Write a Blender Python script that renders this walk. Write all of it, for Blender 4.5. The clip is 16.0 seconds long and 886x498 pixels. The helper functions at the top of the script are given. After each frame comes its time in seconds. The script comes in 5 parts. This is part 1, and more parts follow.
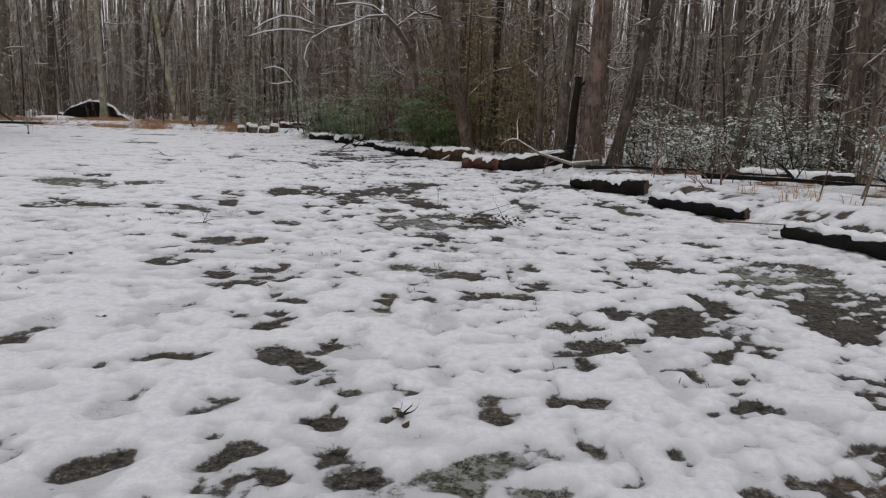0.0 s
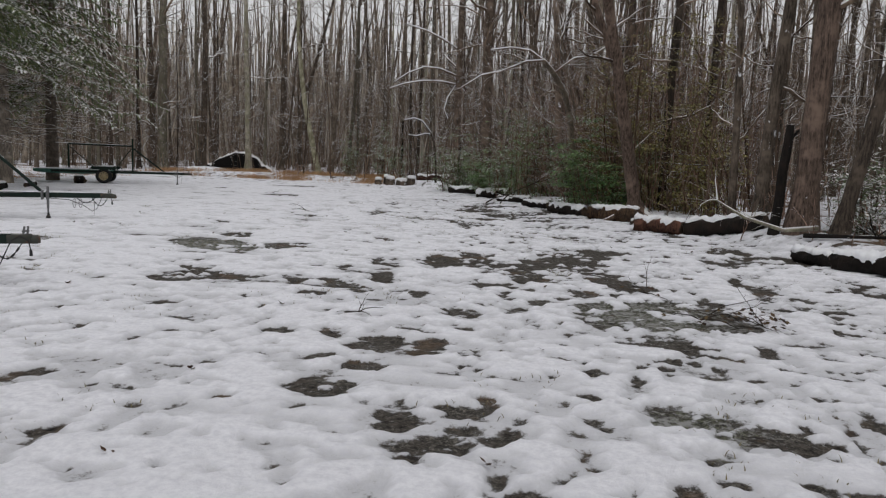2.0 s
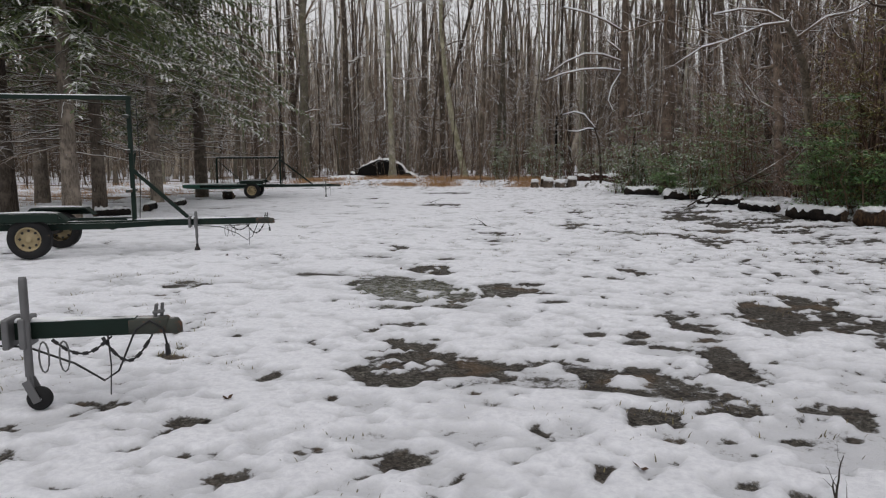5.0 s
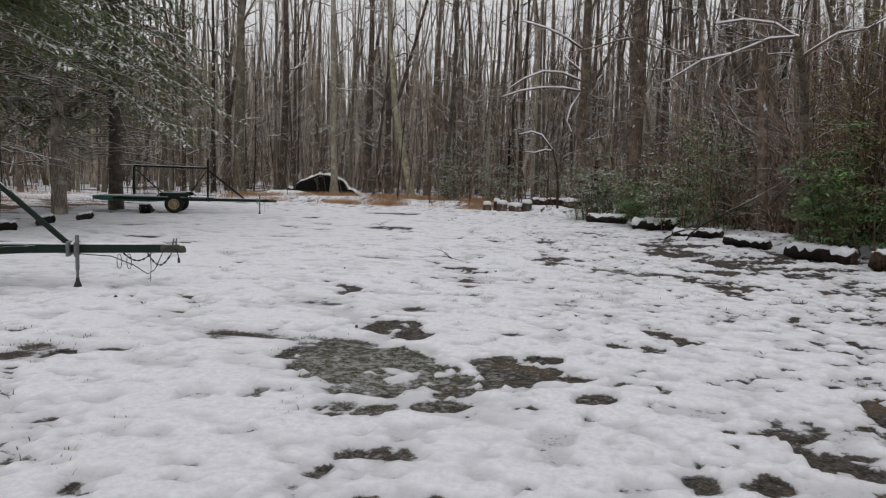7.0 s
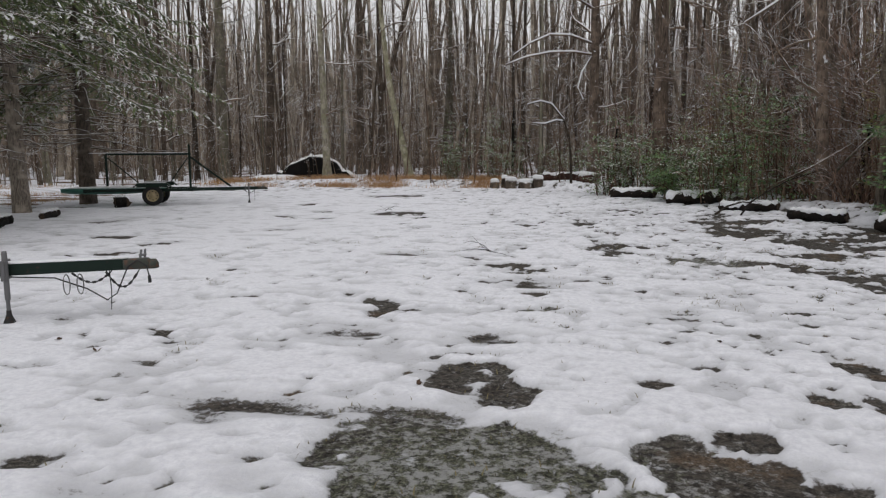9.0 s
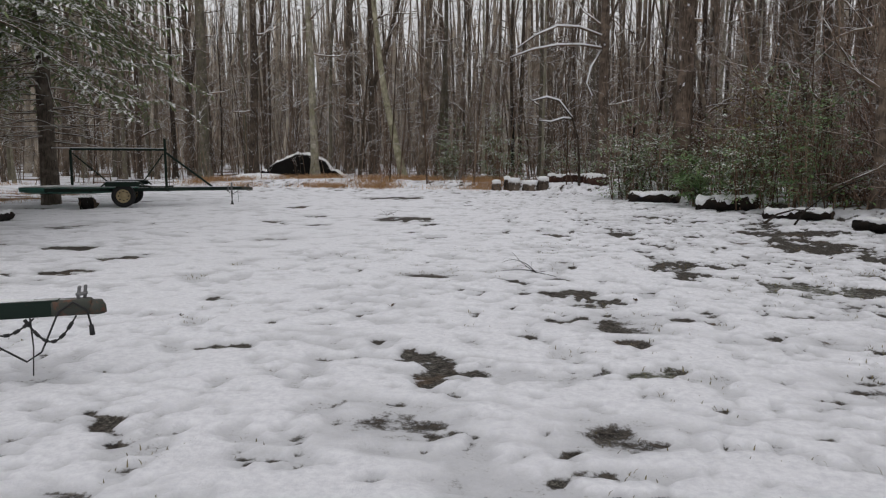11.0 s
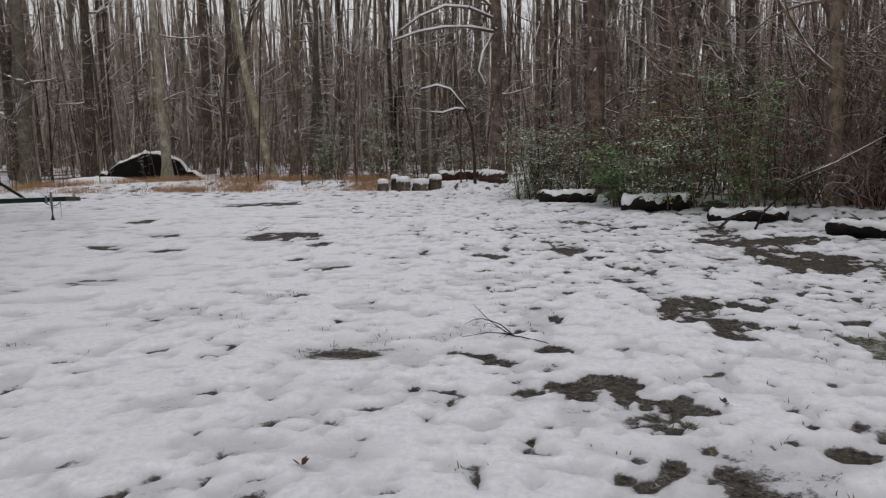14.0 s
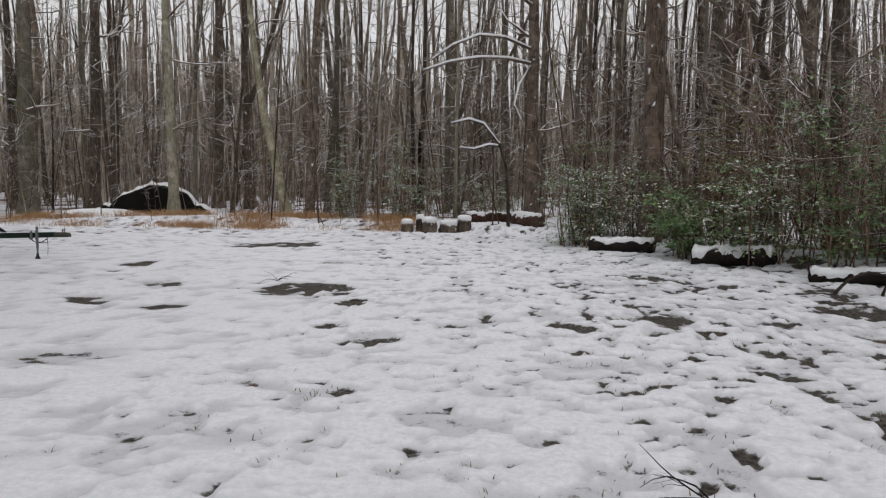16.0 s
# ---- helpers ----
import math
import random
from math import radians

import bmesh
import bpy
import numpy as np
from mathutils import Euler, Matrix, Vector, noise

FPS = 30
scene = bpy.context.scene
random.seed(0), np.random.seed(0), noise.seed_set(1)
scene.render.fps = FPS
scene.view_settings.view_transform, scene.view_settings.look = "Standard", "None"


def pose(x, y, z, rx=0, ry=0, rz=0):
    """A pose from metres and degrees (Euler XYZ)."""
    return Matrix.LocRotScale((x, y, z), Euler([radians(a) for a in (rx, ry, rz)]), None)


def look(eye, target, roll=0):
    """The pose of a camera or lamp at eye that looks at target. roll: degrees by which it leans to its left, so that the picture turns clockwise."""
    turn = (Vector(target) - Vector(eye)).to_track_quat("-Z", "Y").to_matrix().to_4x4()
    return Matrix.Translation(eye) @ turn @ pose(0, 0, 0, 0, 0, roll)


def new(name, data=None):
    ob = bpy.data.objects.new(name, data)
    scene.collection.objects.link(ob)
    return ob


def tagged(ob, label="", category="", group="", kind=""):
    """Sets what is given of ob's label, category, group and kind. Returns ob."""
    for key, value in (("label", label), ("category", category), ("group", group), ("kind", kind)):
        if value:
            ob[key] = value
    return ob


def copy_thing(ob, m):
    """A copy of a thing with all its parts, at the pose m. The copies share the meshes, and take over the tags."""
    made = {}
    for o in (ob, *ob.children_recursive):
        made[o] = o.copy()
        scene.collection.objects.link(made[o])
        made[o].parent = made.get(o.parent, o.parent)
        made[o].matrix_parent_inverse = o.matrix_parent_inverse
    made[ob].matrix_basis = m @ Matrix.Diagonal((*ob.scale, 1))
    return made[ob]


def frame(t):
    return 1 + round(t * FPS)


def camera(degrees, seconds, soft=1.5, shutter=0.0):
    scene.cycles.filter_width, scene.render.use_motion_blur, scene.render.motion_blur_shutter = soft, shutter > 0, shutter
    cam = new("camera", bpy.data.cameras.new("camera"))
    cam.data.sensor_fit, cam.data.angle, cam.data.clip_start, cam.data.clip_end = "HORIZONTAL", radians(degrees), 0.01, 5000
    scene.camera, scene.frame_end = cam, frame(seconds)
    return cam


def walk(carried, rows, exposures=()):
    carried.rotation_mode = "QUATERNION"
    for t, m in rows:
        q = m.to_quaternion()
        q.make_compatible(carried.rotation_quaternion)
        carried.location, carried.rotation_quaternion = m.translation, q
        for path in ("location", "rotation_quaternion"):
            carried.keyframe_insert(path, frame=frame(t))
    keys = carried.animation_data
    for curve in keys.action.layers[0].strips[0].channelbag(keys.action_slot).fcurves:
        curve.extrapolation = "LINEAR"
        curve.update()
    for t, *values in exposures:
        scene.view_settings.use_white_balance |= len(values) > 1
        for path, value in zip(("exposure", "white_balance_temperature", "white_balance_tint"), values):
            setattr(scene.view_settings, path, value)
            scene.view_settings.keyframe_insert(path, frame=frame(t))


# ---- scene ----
cam = camera(64.2, 16.0, 1.2)
METRES, EYE, TILT, LEAN, TURN = 20.8, 1.5, 1.65, 0.0, 0.0
ROWS = [
    (0.0, 0.0, 0.0, 0.0, 0.47, -12.31, -2.14),
    (0.5, -0.01, 0.0311, -0.0015, 3.71, -13.46, -2.08),
    (1.0, -0.0212, 0.0597, -0.002, 7.92, -12.77, -2.57),
    (1.5, -0.0376, 0.0893, -0.002, 9.56, -10.13, -2.64),
    (2.0, -0.0538, 0.1153, -0.0014, 10.46, -8.64, -2.06),
    (2.5, -0.0736, 0.1424, -0.003, 13.3, -9.29, -1.01),
    (3.0, -0.0993, 0.166, -0.0022, 16.37, -9.9, -0.25),
    (3.5, -0.1221, 0.192, -0.0027, 20.59, -10.13, 1.24),
    (6.0, -0.2128, 0.3323, -0.0068, 19.38, -8.14, -0.1),
    (6.5, -0.2266, 0.3626, -0.0091, 17.89, -8.22, -0.72),
    (7.0, -0.2453, 0.3929, -0.0082, 15.51, -7.26, -1.47),
    (7.5, -0.2611, 0.42, -0.0079, 8.65, -5.79, -2.62),
    (8.0, -0.276, 0.4495, -0.0102, 5.28, -6.66, -2.13),
    (8.5, -0.2944, 0.4757, -0.0111, 6.67, -7.89, -1.13),
    (9.0, -0.3136, 0.5016, -0.0128, 14.33, -9.04, 0.69),
    (11.5, -0.3833, 0.624, -0.0178, 11.54, -9.04, -0.5),
    (12.0, -0.3931, 0.6516, -0.0177, 8.75, -8.98, -0.54),
    (12.5, -0.4044, 0.6783, -0.0184, 9.6, -9.48, -0.53),
    (13.0, -0.4123, 0.7045, -0.0187, 6.61, -9.64, -0.49),
    (13.5, -0.4201, 0.7323, -0.0192, 4.88, -9.65, 0.26),
    (14.0, -0.4307, 0.7592, -0.019, 2.22, -9.54, 0.62),
    (14.5, -0.4399, 0.7875, -0.0205, 1.85, -9.24, 0.74),
    (15.0, -0.4538, 0.8147, -0.019, 1.11, -7.89, 0.42),
    (15.5, -0.4624, 0.8424, -0.0204, 0.53, -6.18, -0.71),
    (16.0, -0.4725, 0.8693, -0.0211, 2.91, -6.49, -0.76),
]
walk(cam, [(t, pose(0, 0, EYE, TILT, LEAN, TURN) @ pose(METRES * x, METRES * y, METRES * z, 90 + pitch, roll, yaw)) for t, x, y, z, yaw, pitch, roll in ROWS],
     exposures=[(0.0, -0.1), (1.0, -0.18), (1.5, -0.18), (2.0, -0.1), (3.5, -0.05), (6.0, 0.0), (8.5, 0.0), (9.0, 0.07), (12.0, -0.06), (15.0, -0.04), (16.0, 0.12)])

# ---- light ----
world = bpy.data.worlds.new("overcast")
scene.world = world
world.use_nodes = True
wn, wl = world.node_tree.nodes, world.node_tree.links
sky = wn.new("ShaderNodeTexSky")
sky.sky_type, sky.sun_disc = "NISHITA", False
sky.sun_elevation, sky.sun_rotation = radians(58), radians(200)
grey = wn.new("ShaderNodeHueSaturation")
grey.inputs["Saturation"].default_value = 0.12
wl.new(sky.outputs["Color"], grey.inputs["Color"])
cloud = wn.new("ShaderNodeMix")
cloud.data_type, cloud.blend_type = "RGBA", "MIX"
cloud.inputs["Factor"].default_value = 0.75
cloud.inputs["B"].default_value = (6.6, 6.6, 6.75, 1)
wl.new(grey.outputs["Color"], cloud.inputs["A"])
wl.new(cloud.outputs["Result"], wn["Background"].inputs["Color"])
wn["Background"].inputs["Strength"].default_value = 0.107
sun = new("overcast_sun", bpy.data.lights.new("overcast_sun", "SUN"))
sun.data.energy, sun.data.angle, sun.data.color = 0.8, radians(60), (1.0, 0.97, 0.94)
sun.matrix_basis = look((0, 0, 60), (-10, 30, 0))

# ---- helpers of this scene ----
rng = random.Random(7)


class Geo:
    """Lists of corners and faces, filled piece by piece and made into one mesh."""

    def __init__(self):
        self.v, self.f = [], []

    def tube(self, pts, radii, sides=6, cap=True, flat=1.0):
        base, n = len(self.v), len(pts)
        pts = [Vector(p) for p in pts]
        for i, p in enumerate(pts):
            d = (pts[min(i + 1, n - 1)] - pts[max(i - 1, 0)]).normalized()
            u = d.cross(Vector((0, 0, 1)) if abs(d.z) < 0.9 else Vector((1, 0, 0))).normalized()
            w = u.cross(d)
            for k in range(sides):
                a = 2 * math.pi * k / sides
                self.v.append(p + radii[i] * (math.cos(a) * u + flat * math.sin(a) * w))
        for i in range(n - 1):
            for k in range(sides):
                a, b = base + i * sides + k, base + i * sides + (k + 1) % sides
                self.f.append((a, b, b + sides, a + sides))
        if cap:
            self.f.append(tuple(base + k for k in reversed(range(sides))))
            self.f.append(tuple(base + (n - 1) * sides + k for k in range(sides)))
        return self

    def box(self, a, b, bevel=0.006):
        bm = bmesh.new()
        bmesh.ops.create_cube(bm, size=1)
        a, b = Vector(a), Vector(b)
        for vert in bm.verts:
            vert.co = Vector([(a[i] + b[i]) / 2 + vert.co[i] * abs(b[i] - a[i]) for i in range(3)])
        if bevel:
            bmesh.ops.bevel(bm, geom=bm.edges[:], offset=bevel, segments=1, affect="EDGES")
        return self.add(bm)

    def beam(self, a, b, w, h, bevel=0.006):
        """A square bar from a to b, w wide and h high."""
        a, b = Vector(a), Vector(b)
        d = b - a
        m = Matrix.Translation((a + b) / 2) @ d.to_track_quat("Y", "Z").to_matrix().to_4x4()
        bm = bmesh.new()
        bmesh.ops.create_cube(bm, size=1, matrix=Matrix.Diagonal((w, d.length, h, 1)))
        bmesh.ops.bevel(bm, geom=bm.edges[:], offset=bevel, segments=1, affect="EDGES")
        bm.transform(m)
        return self.add(bm)

    def lathe(self, m, profile, steps=24):
        """Turns (radius, height) pairs round the z axis of m."""
        base, n = len(self.v), len(profile)
        for r, h in profile:
            for k in range(steps):
                a = 2 * math.pi * k / steps
                self.v.append(m @ Vector((r * math.cos(a), r * math.sin(a), h)))
        for i in range(n - 1):
            for k in range(steps):
                a, b = base + i * steps + k, base + i * steps + (k + 1) % steps
                self.f.append((a, b, b + steps, a + steps))
        return self

    def add(self, bm):
        base = len(self.v)
        bm.verts.index_update()
        self.v += [v.co.copy() for v in bm.verts]
        self.f += [tuple(base + v.index for v in f.verts) for f in bm.faces]
        bm.free()
        return self

    def quad(self, a, b, c, d):
        base = len(self.v)
        self.v += [a, b, c, d]
        self.f.append((base, base + 1, base + 2, base + 3))

    def mesh(self, name, material, smooth=True):
        me = bpy.data.meshes.new(name)
        me.from_pydata([tuple(p) for p in self.v], [], self.f)
        me.materials.append(material)
        if smooth:
            me.polygons.foreach_set("use_smooth", [True] * len(me.polygons))
        me.update()
        return me


def part(name, geo, material, parent, label="", smooth=True):
    ob = new(name, geo.mesh(name, material, smooth))
    ob.parent = parent
    return tagged(ob, label)


def thing(name, label, category, at=None, group=""):
    ob = new(name)
    ob.empty_display_size = 0.2
    if at is not None:
        ob.matrix_basis = at
    return tagged(ob, label, category, group)


def whole(name, geo, material, label, category, group="", kind="", smooth=True):
    return tagged(new(name, geo.mesh(name, material, smooth)), label, category, group, kind)


def smooth01(t):
    t = np.clip(t, 0, 1)
    return t * t * (3 - 2 * t)


_tab = np.random.RandomState(3).rand(256, 256)


def grain(x, y):
    """Smooth value noise from 0 to 1."""
    xi, yi = np.floor(x).astype(int), np.floor(y).astype(int)
    fx, fy = smooth01(x - xi), smooth01(y - yi)
    a, b = _tab[xi % 256, yi % 256], _tab[(xi + 1) % 256, yi % 256]
    c, d = _tab[xi % 256, (yi + 1) % 256], _tab[(xi + 1) % 256, (yi + 1) % 256]
    return (a * (1 - fx) + b * fx) * (1 - fy) + (c * (1 - fx) + d * fx) * fy


def fbm(x, y, octaves=4):
    s, k = 0, 0.5
    for i in range(octaves):
        s = s + k * grain(x * 2 ** i + 17.3 * i, y * 2 ** i + 5.1 * i)
        k /= 2
    return s


# ---- plan: the edge of the clearing, walked round with the wood beyond it ----
EDGE = [(14.0, -30.0), (6.8, 3.0), (4.9, 8.7), (3.7, 12.5), (3.0, 15.5), (1.6, 19.6), (0.0, 22.8), (-1.3, 25.2), (-2.4, 27.8), (-3.4, 30.6),
        (-4.6, 33.2), (-6.2, 36.0), (-8.5, 40.5), (-11.0, 42.2), (-16.0, 43.4), (-22.0, 43.0), (-28.0, 42.0), (-33.0, 36.0), (-36.0, 28.0), (-38.0, 0.0), (-38.0, -30.0)]
_ex, _ey = np.array([p[0] for p in EDGE]), np.array([p[1] for p in EDGE])


def beyond(x, y):
    """Metres past the clearing's edge; less than 0 inside."""
    x, y = np.asarray(x, float), np.asarray(y, float)
    best, inside = np.full(x.shape, 1e9), np.zeros(x.shape, bool)
    n = len(EDGE)
    for i in range(n):
        ax, ay, bx, by = _ex[i], _ey[i], _ex[(i + 1) % n], _ey[(i + 1) % n]
        dx, dy = bx - ax, by - ay
        s = np.clip(((x - ax) * dx + (y - ay) * dy) / (dx * dx + dy * dy), 0, 1)
        best = np.minimum(best, np.hypot(x - ax - s * dx, y - ay - s * dy))
        cross = (ay > y) != (by > y)
        inside ^= cross & (x < ax + (y - ay) * dx / (dy if abs(dy) > 1e-9 else 1e-9))
    return np.where(inside, -best, best)


def height(x, y):
    """The ground's height under the snow's surface bumps."""
    x, y = np.asarray(x, float), np.asarray(y, float)
    d = beyond(x, y)
    right = smooth01((x + 30) / 8)
    return (0.1 * smooth01((d + 2.5) / 2.5) + 0.32 * smooth01((d - 0.1) / 1.3)) * (0.4 + 0.6 * right) + 0.25 * smooth01((d - 3) / 30) + 0.12 * (fbm(x / 3.0, y / 3.0) - 0.47) * smooth01((d + 0.5) / 2)


def ground_z(x, y):
    return float(height(np.array([x]), np.array([y]))[0])


# ---- materials ----
def material(name, build, rough=0.8):
    m = bpy.data.materials.new(name)
    m.use_nodes = True
    nt = m.node_tree
    bsdf = nt.nodes["Principled BSDF"]
    bsdf.inputs["Roughness"].default_value = rough
    bsdf.inputs["Specular IOR Level"].default_value = 0.3
    build(nt, bsdf)
    return m


def N(nt, kind, **kw):
    n = nt.nodes.new("ShaderNode" + kind)
    for k, v in kw.items():
        n.inputs[k.replace("_", " ")].default_value = v
    return n


def noise_node(nt, scale, detail=4, rough=0.6, stretch=None, coords="Object"):
    tc = nt.nodes.new("ShaderNodeTexCoord")
    n = N(nt, "TexNoise", Scale=scale, Detail=detail, Roughness=rough)
    src = tc.outputs[coords]
    if stretch:
        mp = N(nt, "Mapping")
        mp.inputs["Scale"].default_value = stretch
        nt.links.new(src, mp.inputs["Vector"])
        src = mp.outputs["Vector"]
    nt.links.new(src, n.inputs["Vector"])
    return n.outputs["Fac"]


def ramp(nt, src, stops):
    r = nt.nodes.new("ShaderNodeValToRGB")
    e = r.color_ramp.elements
    while len(e) < len(stops):
        e.new(0.5)
    for i, (p, c) in enumerate(stops):
        e[i].position, e[i].color = p, (*c, 1) if len(c) == 3 else c
    nt.links.new(src, r.inputs["Fac"])
    return r.outputs["Color"]


def mix(nt, fac, a, b, kind="MIX"):
    n = nt.nodes.new("ShaderNodeMix")
    n.data_type, n.blend_type = "RGBA", kind
    for sock, val in (("Factor", fac), ("A", a), ("B", b)):
        if isinstance(val, (int, float, tuple)):
            n.inputs[sock].default_value = (*val, 1) if isinstance(val, tuple) and len(val) == 3 else val
        else:
            nt.links.new(val, n.inputs[sock])
    return n.outputs["Result"]


def calc(nt, op, a, b=0.0, c=None):
    n = nt.nodes.new("ShaderNodeMath")
    n.operation = op
    for i, val in enumerate((a, b) if c is None else (a, b, c)):
        if isinstance(val, (int, float)):
            n.inputs[i].default_value = val
        else:
            nt.links.new(val, n.inputs[i])
    return n.outputs[0]


def step(nt, src, lo, hi):
    n = N(nt, "MapRange")
    n.interpolation_type = "SMOOTHSTEP"
    n.inputs["From Min"].default_value, n.inputs["From Max"].default_value = lo, hi
    nt.links.new(src, n.inputs["Value"])
    return n.outputs["Result"]


def bump(nt, bsdf, src, strength, distance):
    b = N(nt, "Bump", Strength=strength, Distance=distance)
    nt.links.new(src, b.inputs["Height"])
    nt.links.new(b.outputs["Normal"], bsdf.inputs["Normal"])


def up(nt):
    g = nt.nodes.new("ShaderNodeNewGeometry")
    s = nt.nodes.new("ShaderNodeSeparateXYZ")
    nt.links.new(g.outputs["Normal"], s.inputs["Vector"])
    return s.outputs["Z"]


def lying_snow(nt, bsdf, colour, lo, hi, scale, amount=0.35):
    """Snow that lies on what faces upward, broken by a noise."""
    spread = calc(nt, "MULTIPLY_ADD", noise_node(nt, scale, 3, 0.6), amount * 2, -amount)
    fac = step(nt, calc(nt, "ADD", up(nt), spread), lo, hi)
    nt.links.new(mix(nt, fac, colour, (0.8, 0.8, 0.81)), bsdf.inputs["Base Color"])
    return fac


def bark(name, dark, light, scale=6.0, snow=(0.35, 0.6), green=0.0, amount=0.35, flecks=0.68, blot=None, joined=False):
    def build(nt, bsdf):
        ridges = noise_node(nt, scale * 4, 6, 0.7, (1, 1, 0.16))
        blots = noise_node(nt, scale * 0.35, 3)
        c = ramp(nt, ridges, [(0.36, dark), (0.64, light)])
        c = mix(nt, step(nt, blots, 0.45, 0.7), c, blot or tuple(1.25 * a for a in light))
        if green:
            c = mix(nt, calc(nt, "MULTIPLY", step(nt, noise_node(nt, scale * 0.8, 5), 0.42, 0.6), green), c, (0.19, 0.21, 0.09))
        pick = N(nt, "NewGeometry").outputs["Random Per Island"] if joined else N(nt, "ObjectInfo").outputs["Random"]
        c = mix(nt, 1.0, c, ramp(nt, pick, [(0.0, (0.3, 0.28, 0.26)), (0.35, (0.7, 0.63, 0.58)), (0.7, (1.05, 1.02, 0.98)), (1.0, (1.6, 1.62, 1.55))] if joined else [(0.0, (0.36, 0.33, 0.31)), (0.55, (0.9, 0.86, 0.82)), (1.0, (1.5, 1.48, 1.42))]), "MULTIPLY")
        if flecks:
            c = mix(nt, step(nt, noise_node(nt, scale * 0.9, 5, 0.65, (1, 1, 0.5)), flecks, flecks + 0.03), c, (0.75, 0.76, 0.79))
        lying_snow(nt, bsdf, c, snow[0], snow[1], scale * 0.5, amount)
        bump(nt, bsdf, ridges, 1.0, 0.03)
    return material(name, build, 0.9)


BARK = bark("bark_grey_brown", (0.022, 0.018, 0.015), (0.17, 0.14, 0.113), flecks=0.64)
BARK_PALE = bark("bark_pale_lichen", (0.10, 0.09, 0.075), (0.32, 0.30, 0.26), green=0.35)
BARK_LICHEN = bark("bark_yellow_green_lichen", (0.22, 0.215, 0.15), (0.6, 0.59, 0.46), green=0.45)
BARK_RED = bark("bark_red_brown", (0.024, 0.019, 0.016), (0.175, 0.136, 0.11), flecks=0.64)
BARK_FLAKY = bark("bark_flaking_red_grey", (0.05, 0.036, 0.03), (0.33, 0.25, 0.205))
BARK_SPRUCE = bark("bark_spruce", (0.085, 0.073, 0.064), (0.33, 0.29, 0.25), 9.0)
# far trunks and backdrop: paler than near bark, haze mixed into the colour
BARK_FAR_HAZED = bark("bark_far_wood_hazed", (0.09, 0.076, 0.063), (0.33, 0.285, 0.24), 3.0, (0.3, 0.6), joined=True)
BARK_DISTANT_HAZED = bark("distant_wood_hazed", (0.115, 0.1, 0.086), (0.34, 0.3, 0.26), 0.6, (2.0, 2.5), flecks=0, joined=True)
TWIG = bark("twig_brown", (0.1, 0.066, 0.052), (0.31, 0.21, 0.165), 8.0, (0.5, 0.8), joined=True)
TWIG_SNOWY = bark("twig_snowy", (0.06, 0.045, 0.035), (0.2, 0.148, 0.112), 4.0, (0.33, 0.5), amount=0.85, joined=True)
LOG_BARK = bark("log_bark_wet", (0.003, 0.0026, 0.0023), (0.014, 0.011, 0.009), 7.0, (0.85, 1.05), flecks=0.72, blot=(0.018, 0.012, 0.009))
TWIG_DARK = bark("twig_dark_wet", (0.012, 0.01, 0.009), (0.05, 0.04, 0.032), 7.0, (2.0, 2.5), flecks=0)
LOG_RED = bark("log_rotten_red", (0.012, 0.007, 0.006), (0.10, 0.048, 0.034), 7.0, (0.8, 1.0))
LOG_TAN = bark("log_barkless_tan", (0.008, 0.006, 0.005), (0.19, 0.118, 0.066), 5.0, (0.8, 1.0), blot=(0.03, 0.02, 0.014))


def cut_wood(nt, bsdf):
    tc = nt.nodes.new("ShaderNodeTexCoord")
    w = N(nt, "TexWave", Scale=9.0, Distortion=3.0, Detail=3.0)
    w.wave_type = "RINGS"
    nt.links.new(tc.outputs["Object"], w.inputs["Vector"])
    nt.links.new(mix(nt, 0.35, ramp(nt, w.outputs["Fac"], [(0.0, (0.02, 0.014, 0.01)), (1.0, (0.1, 0.065, 0.042))]), ramp(nt, noise_node(nt, 9, 5), [(0.3, (0.01, 0.008, 0.006)), (0.7, (0.1, 0.07, 0.05))])), bsdf.inputs["Base Color"])


CUT = material("cut_wood_ends", cut_wood)


def snow_cap(nt, bsdf):
    n = noise_node(nt, 14, 5, 0.6)
    nt.links.new(ramp(nt, n, [(0.3, (0.74, 0.75, 0.78)), (0.7, (0.85, 0.86, 0.88))]), bsdf.inputs["Base Color"])
    bsdf.inputs["Subsurface Weight"].default_value = 0.15
    bsdf.inputs["Subsurface Radius"].default_value = (0.03, 0.03, 0.035)
    bump(nt, bsdf, n, 0.5, 0.02)


SNOW = material("lying_snow", snow_cap, 0.7)


